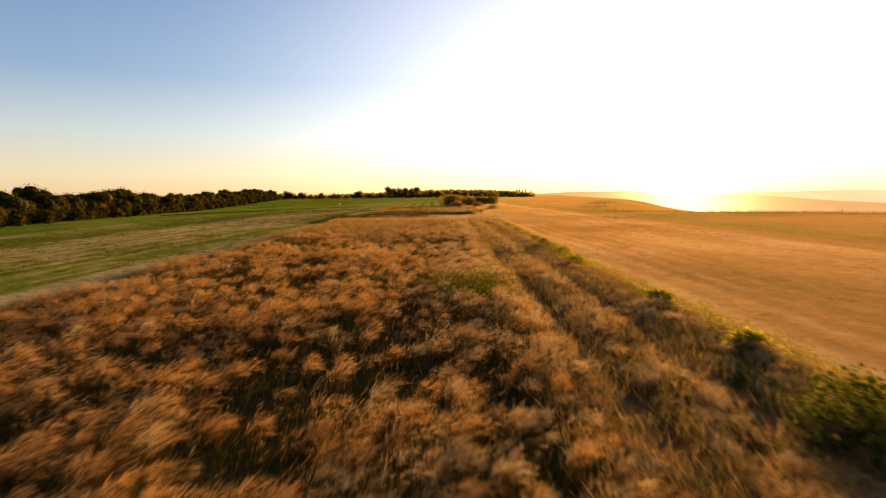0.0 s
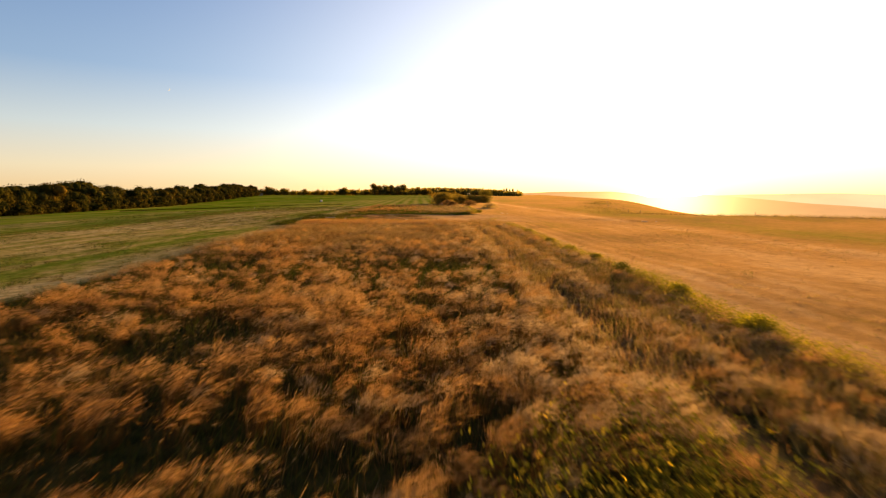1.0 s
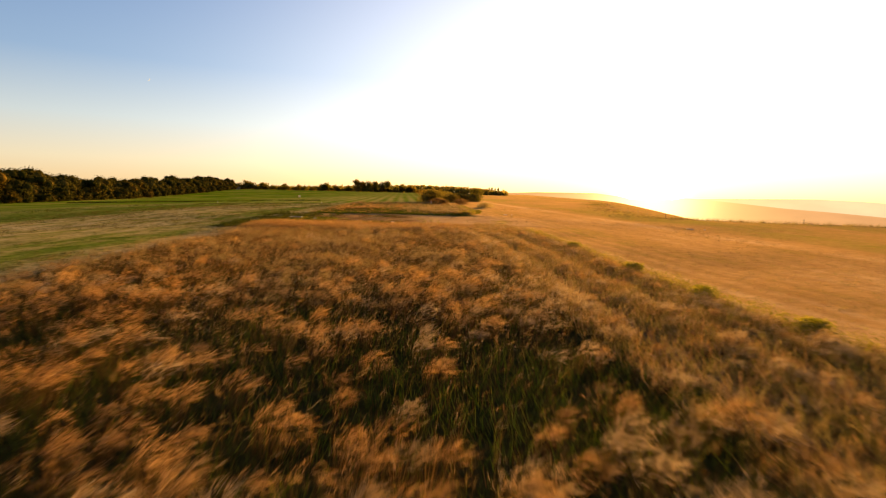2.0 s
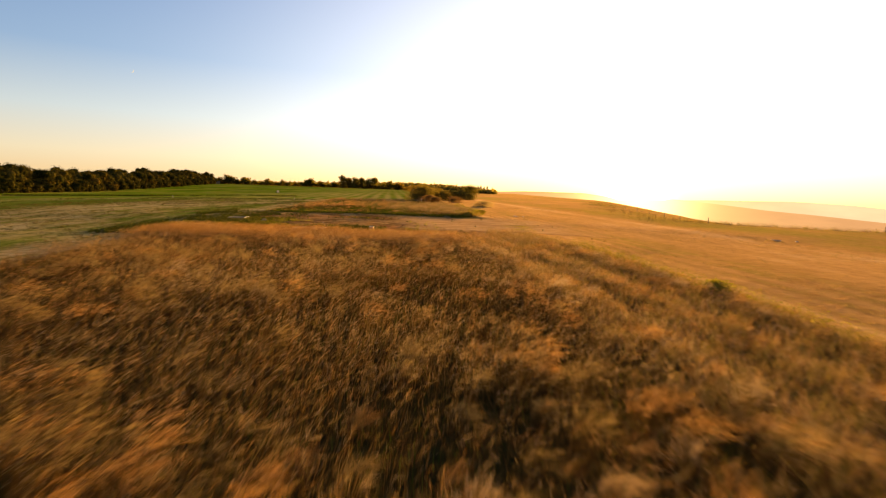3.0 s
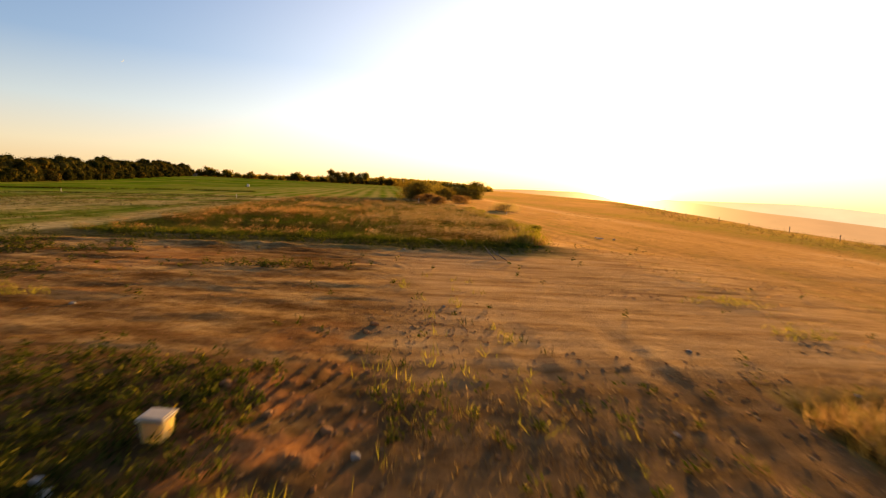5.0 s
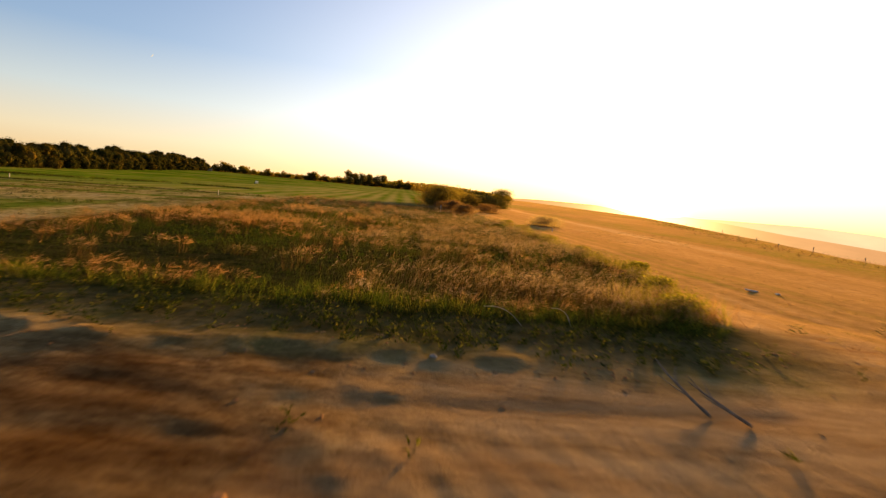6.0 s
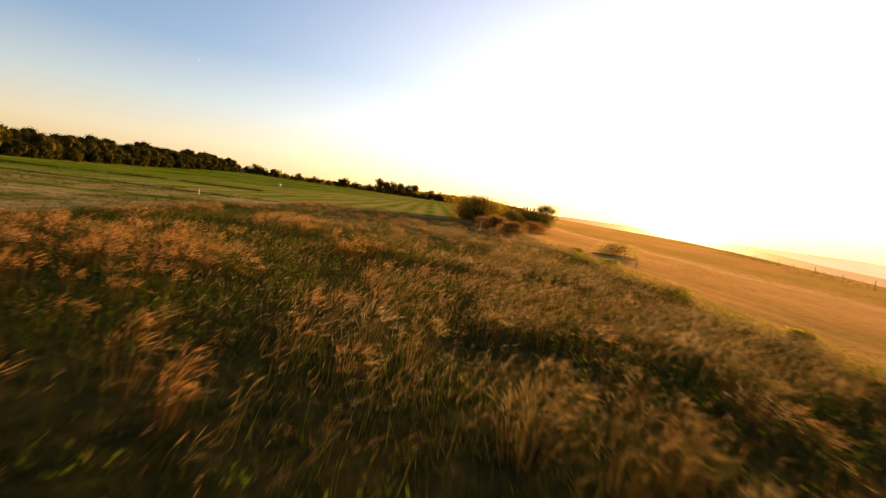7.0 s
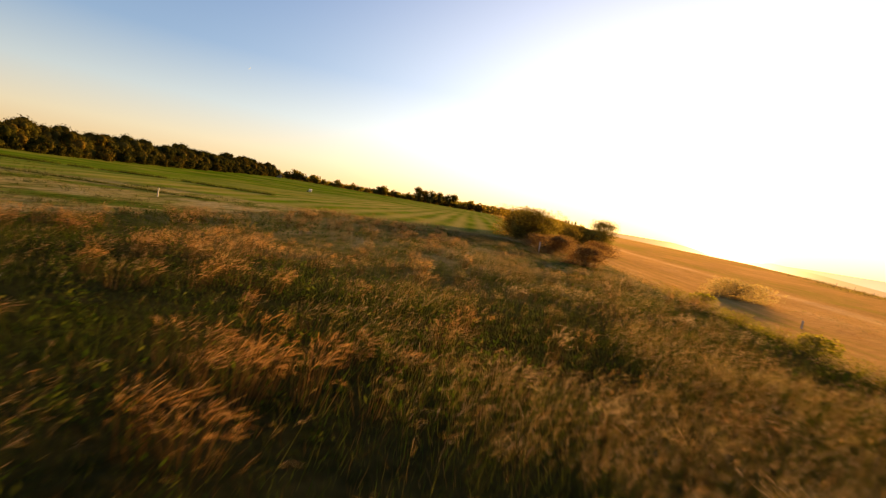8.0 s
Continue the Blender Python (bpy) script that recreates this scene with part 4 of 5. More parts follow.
# wooded hill behind, too far to tell its trees apart
rng = np.random.default_rng(21)
n = 9000
az = np.radians(rng.uniform(-20, 9.5, n))
dist = rng.uniform(820, 940, n)
crest = np.interp(np.degrees(az), [-20, -12, -6, 0, 5, 7.5, 9.5], [4.5, 5.5, 8, 11.5, 10, 7.0, 3.5])
up = rng.random(n) ** 0.6
cz = (-2 + (crest + 2) * up) * np.clip((dist - 790) / 60, 0.3, 1) + 2.2 * value_noise(az * 400, dist / 6, 1.0) * up
c = np.stack([dist * np.sin(az), dist * np.cos(az), cz], 1)
u, w = rng.normal(0, 1, (n, 3)), rng.normal(0, 1, (n, 3))
v = np.stack([c - u * 1.6, c + w * 1.1, c + u * 1.6, c - w * 1.1], 1).reshape(-1, 3)
tagged(new("far_woods", array_mesh("far_woods", v, quads=np.arange(n * 4).reshape(-1, 4), slots=[HEDGE_LEAF])), "low wooded hill on the skyline", "woods", kind="stuff")
RIDGE = tree("ridge_tree", 160, 6.5, 2.2, 0.2, 160, 0.6, LEAF, "thin tree standing on the skyline", "tree", lobes=6, group="trees on the skyline")
place(RIDGE, 118, 880, 0, 1.0).location.z = 6.5
for x, k in ((123, 1.1), (128, 0.9), (133, 1.05), (141, 0.7)):
    plant(RIDGE, x, 885, x * 7, k).location.z = 6.3

# hedge beside the track
HEDGE = [tree("hedge_bush", 170 + i, (3.3, 2.9, 3.0)[i], (2.9, 2.7, 3.0)[i], -0.04, 17000, 0.085, HEDGE_LEAF, ("large rounded dark green bush", "dark green hedge bush", "broad olive-green hedge bush")[i], "bush",
              lobes=13, group="hedge beside the track", dense=0) for i in range(3)]
place(HEDGE[0], 2.4, 142, 0, 0.92)
place(HEDGE[1], 4.4, 151, 40, 0.85)
place(HEDGE[2], 7.2, 157, 80, 0.8)
plant(HEDGE[0], 1.4, 147, 150, 0.92)
plant(HEDGE[1], 9.5, 163, 200, 0.8)
plant(HEDGE[2], 12.0, 168, 10, 0.75)
plant(HEDGE[0], 2.5, 160, 310, 0.9)
plant(HEDGE[2], 13.6, 171.5, 130, 0.72)
plant(HEDGE[1], 10.6, 166, 300, 0.78)
plant(HEDGE[2], 5.8, 154, 210, 0.75)
plant(HEDGE[1], 6.5, 170, 95, 0.95)
place(tree("hedge_tree", 180, 3.9, 2.7, -0.12, 15000, 0.09, HEDGE_LEAF, "small spreading tree at the end of the hedge", "tree", lobes=15, dense=0), 15.5, 175)
DRYB = [tree("dry_shrub", 190 + i, (1.35, 1.45)[i], (1.7, 2.3)[i], -0.05, 10000, 0.055, LEAF_DRY, ("rust-brown dry shrub at the strip's end", "wide rust-brown dry shrub beside the track")[i], "shrub", lobes=9,
             group="dry shrubs", dense=0) for i in range(2)]
place(DRYB[0], 3.4, 123.5, 0, 0.85)
place(DRYB[1], 8.4, 144, 0, 0.9)
plant(DRYB[0], 2.8, 130, 70, 1.0)
plant(DRYB[1], 2.3, 135, 120, 0.75)
place(tree("lone_shrub", 195, 1.0, 2.1, -0.08, 7000, 0.055, LONE_LEAF, "low yellow-brown shrub alone in the field", "shrub", lobes=12, dense=0), 11.0, 123)
BANKB = [tree("bank_shrub", 200 + i, (0.85, 0.6, 0.5)[i], (0.9, 0.85, 0.65)[i], -0.03, 2000, 0.052, (WEED, BANK_WEED, BANK_WEED)[i],
              ("leafy green shrub on the bank", "spreading yellow-green shrub on the bank", "small leafy shrub on the bank edge")[i], "shrub", lobes=9, group="shrubs on the bank", dense=0) for i in range(3)]
place(BANKB[0], 4.6, 9.6)
place(BANKB[1], 5.3, 25, 0, 0.65)
place(BANKB[2], 5.4, 17, 0, 0.8)
for kind, x, y, k in ((1, 5.7, 29, 0.6), (0, 5.4, 32.5, 0.5), (2, 5.6, 36, 0.7), (1, 5.5, 39.5, 0.6), (2, 5.6, 44, 0.7), (2, 5.3, 13, 0.8), (2, 5.7, 51, 0.7), 
                      (1, 3.9, 83.7, 0.75), (1, 4.7, 86.2, 0.7), (2, 6.0, 90.5, 0.9), (2, 5.6, 95, 0.8), (1, 5.8, 101, 0.7), (2, 5.9, 108, 1.0), (2, 6.1, 115, 1.1)):
    plant(BANKB[kind], x, y, x * 77 + y * 31, k)

# ---------------------------------------------------------------- grass and weeds
near_strip()
far_strip()


def weeds(name, seed, spots, tall, leaves, leaf, label, category="weeds", material=None, flower=0.0):
    """Leafy plants: leaves about a short stem, some with a few yellow flowers on top."""
    rng = np.random.default_rng(seed)
    x, y = spots
    n = len(x)
    h = tall * rng.uniform(0.4, 1.3, n)
    idx = np.repeat(np.arange(n), leaves)
    m = len(idx)
    f = rng.random(m)
    a = rng.random(m) * 2 * np.pi
    d = np.stack([np.cos(a), np.sin(a), rng.uniform(0.1, 0.9, m)], 1)
    base = np.stack([x[idx] + rng.normal(0, 0.06, m) * h[idx] * 4, y[idx] + rng.normal(0, 0.06, m) * h[idx] * 4, height(x, y)[idx] + h[idx] * f], 1)
    s = (leaf * rng.uniform(0.6, 1.4, m) * (1.2 - 0.6 * f))[:, None]
    side = np.stack([-np.sin(a), np.cos(a), rng.normal(0, 0.4, m)], 1)
    v = np.stack([base, base + d * s * 0.5 + side * s * 0.22, base + d * s, base + d * s * 0.5 - side * s * 0.22], 1).reshape(-1, 3)
    q = np.arange(m * 4).reshape(-1, 4)
    ix = ((rng.random(m) < flower) & (f > 0.7)).astype(int)
    ob = new(name, array_mesh(name, v, quads=q, slots=[material or WEED, FLOWER], index=ix))
    return tagged(ob, label, category, kind="stuff")


def spots(seed, x0, x1, y0, y1, per_m2, test):
    rng = np.random.default_rng(seed)
    x, y = scatter(rng, x0, x1, y0, y1, per_m2)
    k = test(x, y, rng)
    return x[k], y[k]


def soil_growth(x, y, r):
    """Dark low weeds: thick left of the clay heap, thin in the gravel, a strip along the foot of the far grass."""
    thick = smooth(-2.3, -3.0, x) * smooth(63.3, 64.0, y) * (1 - smooth(68.6, 69.8, y)) * (1 - 0.8 * np.exp(-((y - 65.75) / 0.22) ** 2))
    side = 0.7 * smooth(-7.5, -11, x) * (1 - smooth(78, 80, y))
    foot = 0.35 * smooth(79.6, 80.8, y) * (1 - smooth(82.3, 83.2, y)) * (1 - smooth(3.0, 4.5, x))
    gravel = 0.3 * np.exp(-((x + 1.2) / 0.28) ** 2 - ((y - 68.2) / 0.9) ** 2) + 0.05 * smooth(-1.8, -1.2, x) * (1 - smooth(1.5, 2.0, x)) * (1 - smooth(68.5, 69.6, y))
    back = 0.7 * np.exp(-((x + 4.2) / 1.5) ** 2 - ((y - 76.0 - 0.2 * (x + 4.2)) / 0.35) ** 2)
    want = np.clip(thick * smooth(0.26, 0.44, layered(x, y, 0.9, 2)) + (side + foot) * smooth(0.36, 0.5, layered(x, y, 1.6, 3)) + gravel + back, 0, 1) + 0.004
    gate = (np.abs(x + 6.4) < 0.95) & (np.abs(y - 66.2) < 0.85) | (np.abs(x + 11.5) < 0.7) & (np.abs(y - 72.2) < 0.8)
    return (r.random(len(x)) < want) & (~gate | (r.random(len(x)) < 0.12))


def lit_rows(x, y, r):
    """Yellow-green grass: two short rows, patches on the west side and one in the gravel."""
    rows = np.exp(-((x + 4.7) / 0.75) ** 2 - ((y - 66.4) / 0.16) ** 2) + np.exp(-((x + 2.2) / 0.65) ** 2 - ((y - 66.3) / 0.16) ** 2)
    west = smooth(-6.8, -8.2, x) * (smooth(0.46, 0.56, layered(x * 0.4, y, 0.9, 2))) * smooth(66.5, 67.5, y) * (1 - smooth(73.5, 75, y)) * 0.8
    mid = 0.25 * np.exp(-((x + 1.2) / 0.3) ** 2 - ((y - 68.6) / 0.7) ** 2) + 0.035 * smooth(-1.5, -1.0, x)
    return r.random(len(x)) < rows + west + mid


weeds("soil_weeds", 31, spots(1, -15, 9, 62.5, 84.5, 60, soil_growth), 0.16, 20, 0.055, "low green weeds growing in disturbed soil", flower=0.05)
weeds("bank_weeds", 32, spots(2, 4.3, 7.4, 6, 118, 42, lambda x, y, r: (np.abs(x - bank_edge(y) - 0.1) < 0.2 + 0.7 * layered(x, y, 3, 2)) & ((y < 62) | (y > 84))), 0.34, 16, 0.06, "yellow-green weeds along the bank", material=BANK_WEED, flower=0.06)
weeds("flowering_weeds", 33, spots(3, -0.6, 2.2, 16, 21.5, 17, lambda x, y, r: np.hypot((x - 0.9) / 1.3, (y - 18.6) / 2.2) < 0.6 + 0.6 * r.random(len(x))), 0.72, 80, 0.055, "tall green weeds with yellow flowers", material=WEED_LIT, flower=0.25)
weeds("meadow_weeds", 34, spots(4, -14, 5.5, 86, 118, 5, lambda x, y, r: (zones(x, y)[1] > 0.6) & (r.random(len(x)) < smooth(0.42, 0.58, layered(x + 9, y, 4, 3)))), 0.36, 22, 0.06, "broad-leaved green weeds among the grass", material=GREEN_LIT)

def short_tufts(name, seed, x, y, tall, label, slots, share, count=9, slim=1.0):
    rng = np.random.default_rng(seed)
    n = len(x)
    idx = np.repeat(np.arange(n), count)
    m = len(idx)
    px, py = x[idx] + rng.normal(0, 0.07, m), y[idx] + rng.normal(0, 0.07, m)
    roots = np.stack([px, py, height(px, py) - 0.02], 1)
    v, t, _, _ = slivers(rng, roots, tall * rng.uniform(0.4, 1.2, m), rng.normal(0, 0.8, (m, 3)) * [1, 1, 0], rng.uniform(0.009, 0.017, m) * slim, rng.uniform(0.3, 0.8, m))
    ob = new(name, array_mesh(name, v, tris=t, slots=slots, index=(np.repeat(rng.random(n), count) < share).astype(int)))
    return tagged(ob, label, "grass", kind="stuff")


vx, vy = spots(5, 20, 75, 58, 200, 9, lambda x, y, r: (np.exp(-((x - brow(y) - 1.5 + 3 * (layered(x, y, 6, 2) - 0.5)) / 3.0) ** 2) * (1 - 0.75 * smooth(88, 100, y)) > r.random(len(x)) * 1.2))
short_tufts("verge_grass", 43, vx, vy, 0.36, "rough yellow-green grass on the field verge", [VERGE, DRY], 0.3)
dx, dy = spots(9, 1.4, 5.9, 6, 68, 42, lambda x, y, r: (zones(x, y)[0] > 0.4) & (zones(x, y)[2] < 0.85))
short_tufts("track_grass", 44, dx, dy, 0.28, "short dry golden grass between the wheel tracks", [HEAD, VERGE], 0.5)
ex, ey = spots(10, -12.5, 5.0, 80.9, 85.5, 44, lambda x, y, r: (zones(x, y)[1] > 0.3) & (r.random(len(x)) < smooth(83.4, 82.1, y) * smooth(0.28, 0.48, layered(x, y, 1.2, 2))))
short_tufts("edge_grass", 45, ex, ey, 0.3, "lush yellow-green grass at the edge of the soil", [MEADOW_EDGE, BANK_WEED], 0.12, 14, 0.5)
cx_, cy_ = spots(11, 2.0, 5.6, 82, 86.5, 40, lambda x, y, r: np.hypot((x - 3.7) / 1.4, (y - 83.9) / 1.5) < 0.4 + 0.6 * r.random(len(x)))
short_tufts("corner_grass", 46, cx_, cy_, 0.5, "golden grass heaped at the strip's corner", [HEAD, BANK_WEED], 0.6)
wx, wy = spots(12, -14, 1, 63.5, 75.5, 45, lit_rows)
short_tufts("soil_grass", 47, wx, wy, 0.17, "yellow-green grass rows in disturbed soil", [BANK_WEED, GREEN], 0.25)
lx, ly = spots(14, 4.2, 8.2, 70, 76, 30, lambda x, y, r: np.exp(-((x - 6.0) / 1.2) ** 2 - ((y - 73.8) / 0.6) ** 2) + np.exp(-((x - 5.6) / 0.9) ** 2 - ((y - 71.4) / 0.5) ** 2) > 0.2 + 0.8 * r.random(len(x)))
short_tufts("low_grass", 49, lx, ly, 0.13, "low yellow-green grass patches on bare soil", [BANK_WEED, VERGE], 0.3)
sx, sy = spots(13, -1.4, 1.9, 63.6, 69.4, 60, lambda x, y, r: r.random(len(x)) < smooth(0.3, 0.5, layered(x, y, 0.8, 2)) * smooth(69.6, 68.2, y + 0.8 * layered(x, y, 1.0, 2)))
short_tufts("dry_stubble", 48, sx, sy, 0.075, "short dry stalks standing in gravelly soil", [DRY, HEAD_PALE], 0.5)
mx, my = spots(6, -34, -10.6, 12, 118, 9, lambda x, y, r: (x < left_edge(y) + 0.2) & (r.random(len(x)) < 0.15 + 0.85 * smooth(0.45, 0.6, layered(x, y * 0.3, 3, 3))))
short_tufts("meadow_stubble", 41, mx, my, 0.10, "short mown meadow grass and stubble", [GREEN, DRY], 0.5)
tx, ty = spots(15, -46, -12, 20, 142, 7, lambda x, y, r: (x < left_edge(y) - 0.6) & (r.random(len(x)) < 0.9 * smooth(0.60, 0.70, layered(x, y, 1.6, 3)) * smooth(0.42, 0.55, layered(x + 60, y, 11, 2))))
short_tufts("meadow_tufts", 50, tx, ty, 0.2, "dark green tufts left standing in the mown meadow", [GREEN_LIT, GREEN], 0.5)
ax, ay = spots(16, -72, -22, 128, 150, 110, lambda x, y, r: (np.abs(y - 143 - 0.1 * (x + 40) - 0.8 * (layered(x, x * 0, 4, 2) - 0.5)) < 0.4) & (r.random(len(x)) < smooth(-46, -49, x) + (1 - smooth(-46, -49, x)) * 0.6 * smooth(0.42, 0.55, layered(x + 3, y * 0, 3, 3))))
short_tufts("crop_edge_weeds", 52, ax, ay, 0.3, "dark low weeds along the ditch at the crop's edge", [WEED, GREEN], 0.5)
bx, by = spots(17, -38, -16.5, 112, 130, 110, lambda x, y, r: (np.abs(y - 121 - 0.16 * (x + 30) - 0.6 * (layered(x, x * 0, 3, 2) - 0.5)) < 0.3) & (r.random(len(x)) < 0.7 * smooth(0.38, 0.52, layered(x + 8, y * 0, 2.5, 3))))
short_tufts("furrow_weeds", 53, bx, by, 0.17, "dark weeds in a furrow across the mown meadow", [WEED, GREEN], 0.5)
rx, ry = spots(7, 5.8, 26, 14, 125, 8, lambda x, y, r: (x > bank_edge(y) + 0.2) & (r.random(len(x)) < 0.12 + 0.88 * smooth(0.5, 0.66, layered(x, y * 0.25, 3.5, 3))))
short_tufts("field_stubble", 42, rx, ry, 0.09, "short straw stubble on the bare field", [VERGE, HEAD], 0.5)


# ---------------------------------------------------------------- bare patch: clods, stones and litter
SOIL_CLOD = solid_material("soil_clod", [(0.3, (0.22, 0.12, 0.05)), (0.7, (0.46, 0.28, 0.13))], 14, 0.95, 0, 0.5, 0.02)
CLAY = solid_material("red_clay_lump", [(0.3, (0.34, 0.135, 0.045)), (0.7, (0.56, 0.27, 0.10))], 14, 0.95, 0, 0.5, 0.02)
STONE = solid_material("pale_stone", [(0.3, (0.28, 0.24, 0.19)), (0.7, (0.5, 0.45, 0.38))], 20, 0.85, 0, 0.4, 0.01)
PLASTIC = solid_material("cream_plastic", [(0.3, (0.68, 0.47, 0.17)), (0.7, (0.80, 0.58, 0.25))], 9, 0.45, 0, 0.05, 0.002)
for node in PLASTIC.node_tree.nodes:
    if node.type == "BSDF_PRINCIPLED":
        node.inputs["Subsurface Weight"].default_value = 0.7
        node.inputs["Subsurface Radius"].default_value = (1.0, 0.85, 0.45)
        node.inputs["Subsurface Scale"].default_value = 0.35
LID = solid_material("white_plastic_lid", [(0.35, (0.52, 0.43, 0.30)), (0.7, (0.66, 0.56, 0.41))], 9, 0.4, 0, 0.05, 0.002)
METAL = solid_material("galvanised_metal", [(0.3, (0.12, 0.13, 0.135)), (0.7, (0.24, 0.25, 0.255))], 18, 0.7, 0.1, 0.1, 0.002)
POST = solid_material("white_post_paint", [(0.3, (0.48, 0.44, 0.36)), (0.7, (0.62, 0.58, 0.5))], 12, 0.7, 0, 0.1, 0.003)
WOOD_GREY = solid_material("weathered_wood", [(0.3, (0.14, 0.11, 0.08)), (0.7, (0.30, 0.25, 0.19))], 12, 0.85, 0, 0.4, 0.01)
WRAP = solid_material("white_bale_wrap", [(0.3, (0.68, 0.68, 0.66)), (0.7, (0.82, 0.82, 0.80))], 5, 0.35, 0, 0.2, 0.02)
for node in WRAP.node_tree.nodes:
    if node.type == "BSDF_PRINCIPLED":
        node.inputs["Subsurface Weight"].default_value = 0.8
        node.inputs["Subsurface Radius"].default_value = (1.0, 0.9, 0.7)
        node.inputs["Subsurface Scale"].default_value = 0.6
TARP = solid_material("dark_sheet", [(0.3, (0.02, 0.022, 0.025)), (0.7, (0.05, 0.05, 0.055))], 5, 0.5, 0, 0.3, 0.03)
HOSE = solid_material("pale_hose", [(0.3, (0.34, 0.31, 0.22)), (0.7, (0.46, 0.42, 0.32))], 12, 0.5, 0, 0.1, 0.003)
PLASTER = solid_material("pale_plaster", [(0.3, (0.30, 0.25, 0.16)), (0.7, (0.42, 0.36, 0.25))], 2, 0.9, 0, 0.2, 0.01)
ROOF = solid_material("roof_sheet", [(0.3, (0.14, 0.10, 0.08)), (0.7, (0.26, 0.18, 0.13))], 2, 0.8, 0, 0.2, 0.01)


def ground_z(x, y):
    return float(fine_height(np.array([x]), np.array([y]))[0])


def clods(name, seed, x, y, size, slots, share, label):
    """Crumbs of soil: squashed eight-sided lumps."""
    rng = np.random.default_rng(seed)
    n = len(x)
    r = size * rng.uniform(0.2, 1.0, n) ** 2 + 0.006
    base = np.array([(1, 0, 0), (0, 1, 0), (-1, 0, 0), (0, -1, 0), (0, 0, 1), (0, 0, -1)], float)
    v = base[None] * rng.uniform(0.6, 1.35, (n, 6, 1)) * r[:, None, None] * np.array([1, 1, 0.42])
    a = rng.random(n) * 6.28
    c, sn = np.cos(a)[:, None], np.sin(a)[:, None]
    v = np.stack([v[..., 0] * c - v[..., 1] * sn, v[..., 0] * sn + v[..., 1] * c, v[..., 2]], -1)
    v += np.stack([x, y, fine_height(x, y) + r * 0.15], 1)[:, None]
    tri = np.array([(0, 1, 4), (1, 2, 4), (2, 3, 4), (3, 0, 4), (1, 0, 5), (2, 1, 5), (3, 2, 5), (0, 3, 5)])
    t = (np.arange(n)[:, None, None] * 6 + tri[None]).reshape(-1, 3)
    ix = np.repeat((rng.random(n) < share).astype(int), 8)
    return tagged(new(name, array_mesh(name, v.reshape(-1, 3), tris=t, slots=slots, index=ix)), label, "soil", kind="stuff")


def clod_test(x, y, r):
    b = zones(x, y)[2]
    heap = np.exp(-((x + 2.1) / 0.9) ** 2 - ((y - 67.8) / 1.6) ** 2) + 0.8 * np.exp(-((x + 0.8) / 1.2) ** 2 - ((y - 71) / 1.2) ** 2)
    spoil = np.exp(-((y - 80.0 - 0.05 * x) / 0.5) ** 2) * smooth(2.0, 0.5, x)
    tracks = smooth(62.5, 63.5, y) * (1 - smooth(69, 70.5, y)) * smooth(-1.0, 0.0, x) * (1 - smooth(3.0, 4.0, x))
    return (b > 0.3) & (r.random(len(x)) < 0.004 + 0.12 * smooth(0.52, 0.66, layered(x, y * 2.0, 2.0, 3)) * smooth(0.5, 0.6, layered(x + 20, y, 5, 2)) + 0.45 * heap + 0.4 * spoil * smooth(0.4, 0.6, layered(x, y, 1.3, 3)) + 0.2 * tracks)


cx_, cy_ = spots(8, -13, 10, 62.8, 83.5, 200, clod_test)
clods("soil_clods", 51, cx_, cy_, 0.027, [SOIL_CLOD, CLAY], 0.55, "crumbled brown soil and a little red clay")


def lump(name, seed, size, material, label, category, group=""):
    """A rounded, uneven stone or clay lump."""
    rng = random.Random(seed)
    bm = bmesh.new()
    bmesh.ops.create_icosphere(bm, subdivisions=2, radius=1.0)
    for vtx in bm.verts:
        k = 1 + 0.35 * (noise.noise(vtx.co * 1.6 + Vector((seed * 3.1, 0, 0)))) + rng.uniform(-0.05, 0.05)
        vtx.co = Vector((vtx.co.x * size * k, vtx.co.y * size * 0.8 * k, vtx.co.z * size * 0.55 * k))
    return tagged(new(name, bm_mesh(name, bm, material)), label, category, group)


def settle(ob, x, y, turn=0.0, up=0.0):
    ob.location, ob.rotation_euler = (x, y, ground_z(x, y) + up), (0, 0, radians(turn))
    return ob


clay = [lump("clay_lump", 3 + i, 0.04 + 0.016 * i, CLAY, "lump of red clay on the soil", "soil lump", "clay lumps") for i in range(3)]
CLAY_AT = [(-1.6, 69.0), (-2.65, 68.3), (-3.03, 68.5), (-2.2, 68.6), (-2.45, 67.8), (-1.9, 67.6), (-2.1, 67.1), (-1.7, 70.6), (-1.6, 71.0), (-9.65, 77.6), (-9.2, 77.5), (-10.5, 77.2), (-5.6, 77.8), (-2.4, 76.9), (-7.6, 78.3), (-8.4, 78.0)]
for i, (x, y) in enumerate(CLAY_AT):
    ob = clay[i] if i < 3 else copy_thing(clay[i % 3], Matrix())
    settle(ob, x, y, i * 67, 0.012)
stones = [lump("stone", 11 + i, 0.03 + 0.01 * i, STONE, "pale stone lying on the soil", "stone", "stones on the bare patch") for i in range(3)]
for i, (x, y) in enumerate(((-4.0, 66.2), (-3.85, 66.0), (-1.6, 67.1), (-7.3, 69.2), (-2.0, 66.0), (0.4, 66.4), (-0.4, 72.4), (3.0, 70.2), (-6.4, 71.8), (-5.5, 65.6), (1.4, 67.6), (-1.0, 79.8), (-8.2, 66.9), (4.2, 68.6))):
    ob = stones[i] if i < 3 else copy_thing(stones[i % 3], Matrix())
    settle(ob, x, y, i * 47, 0.008)


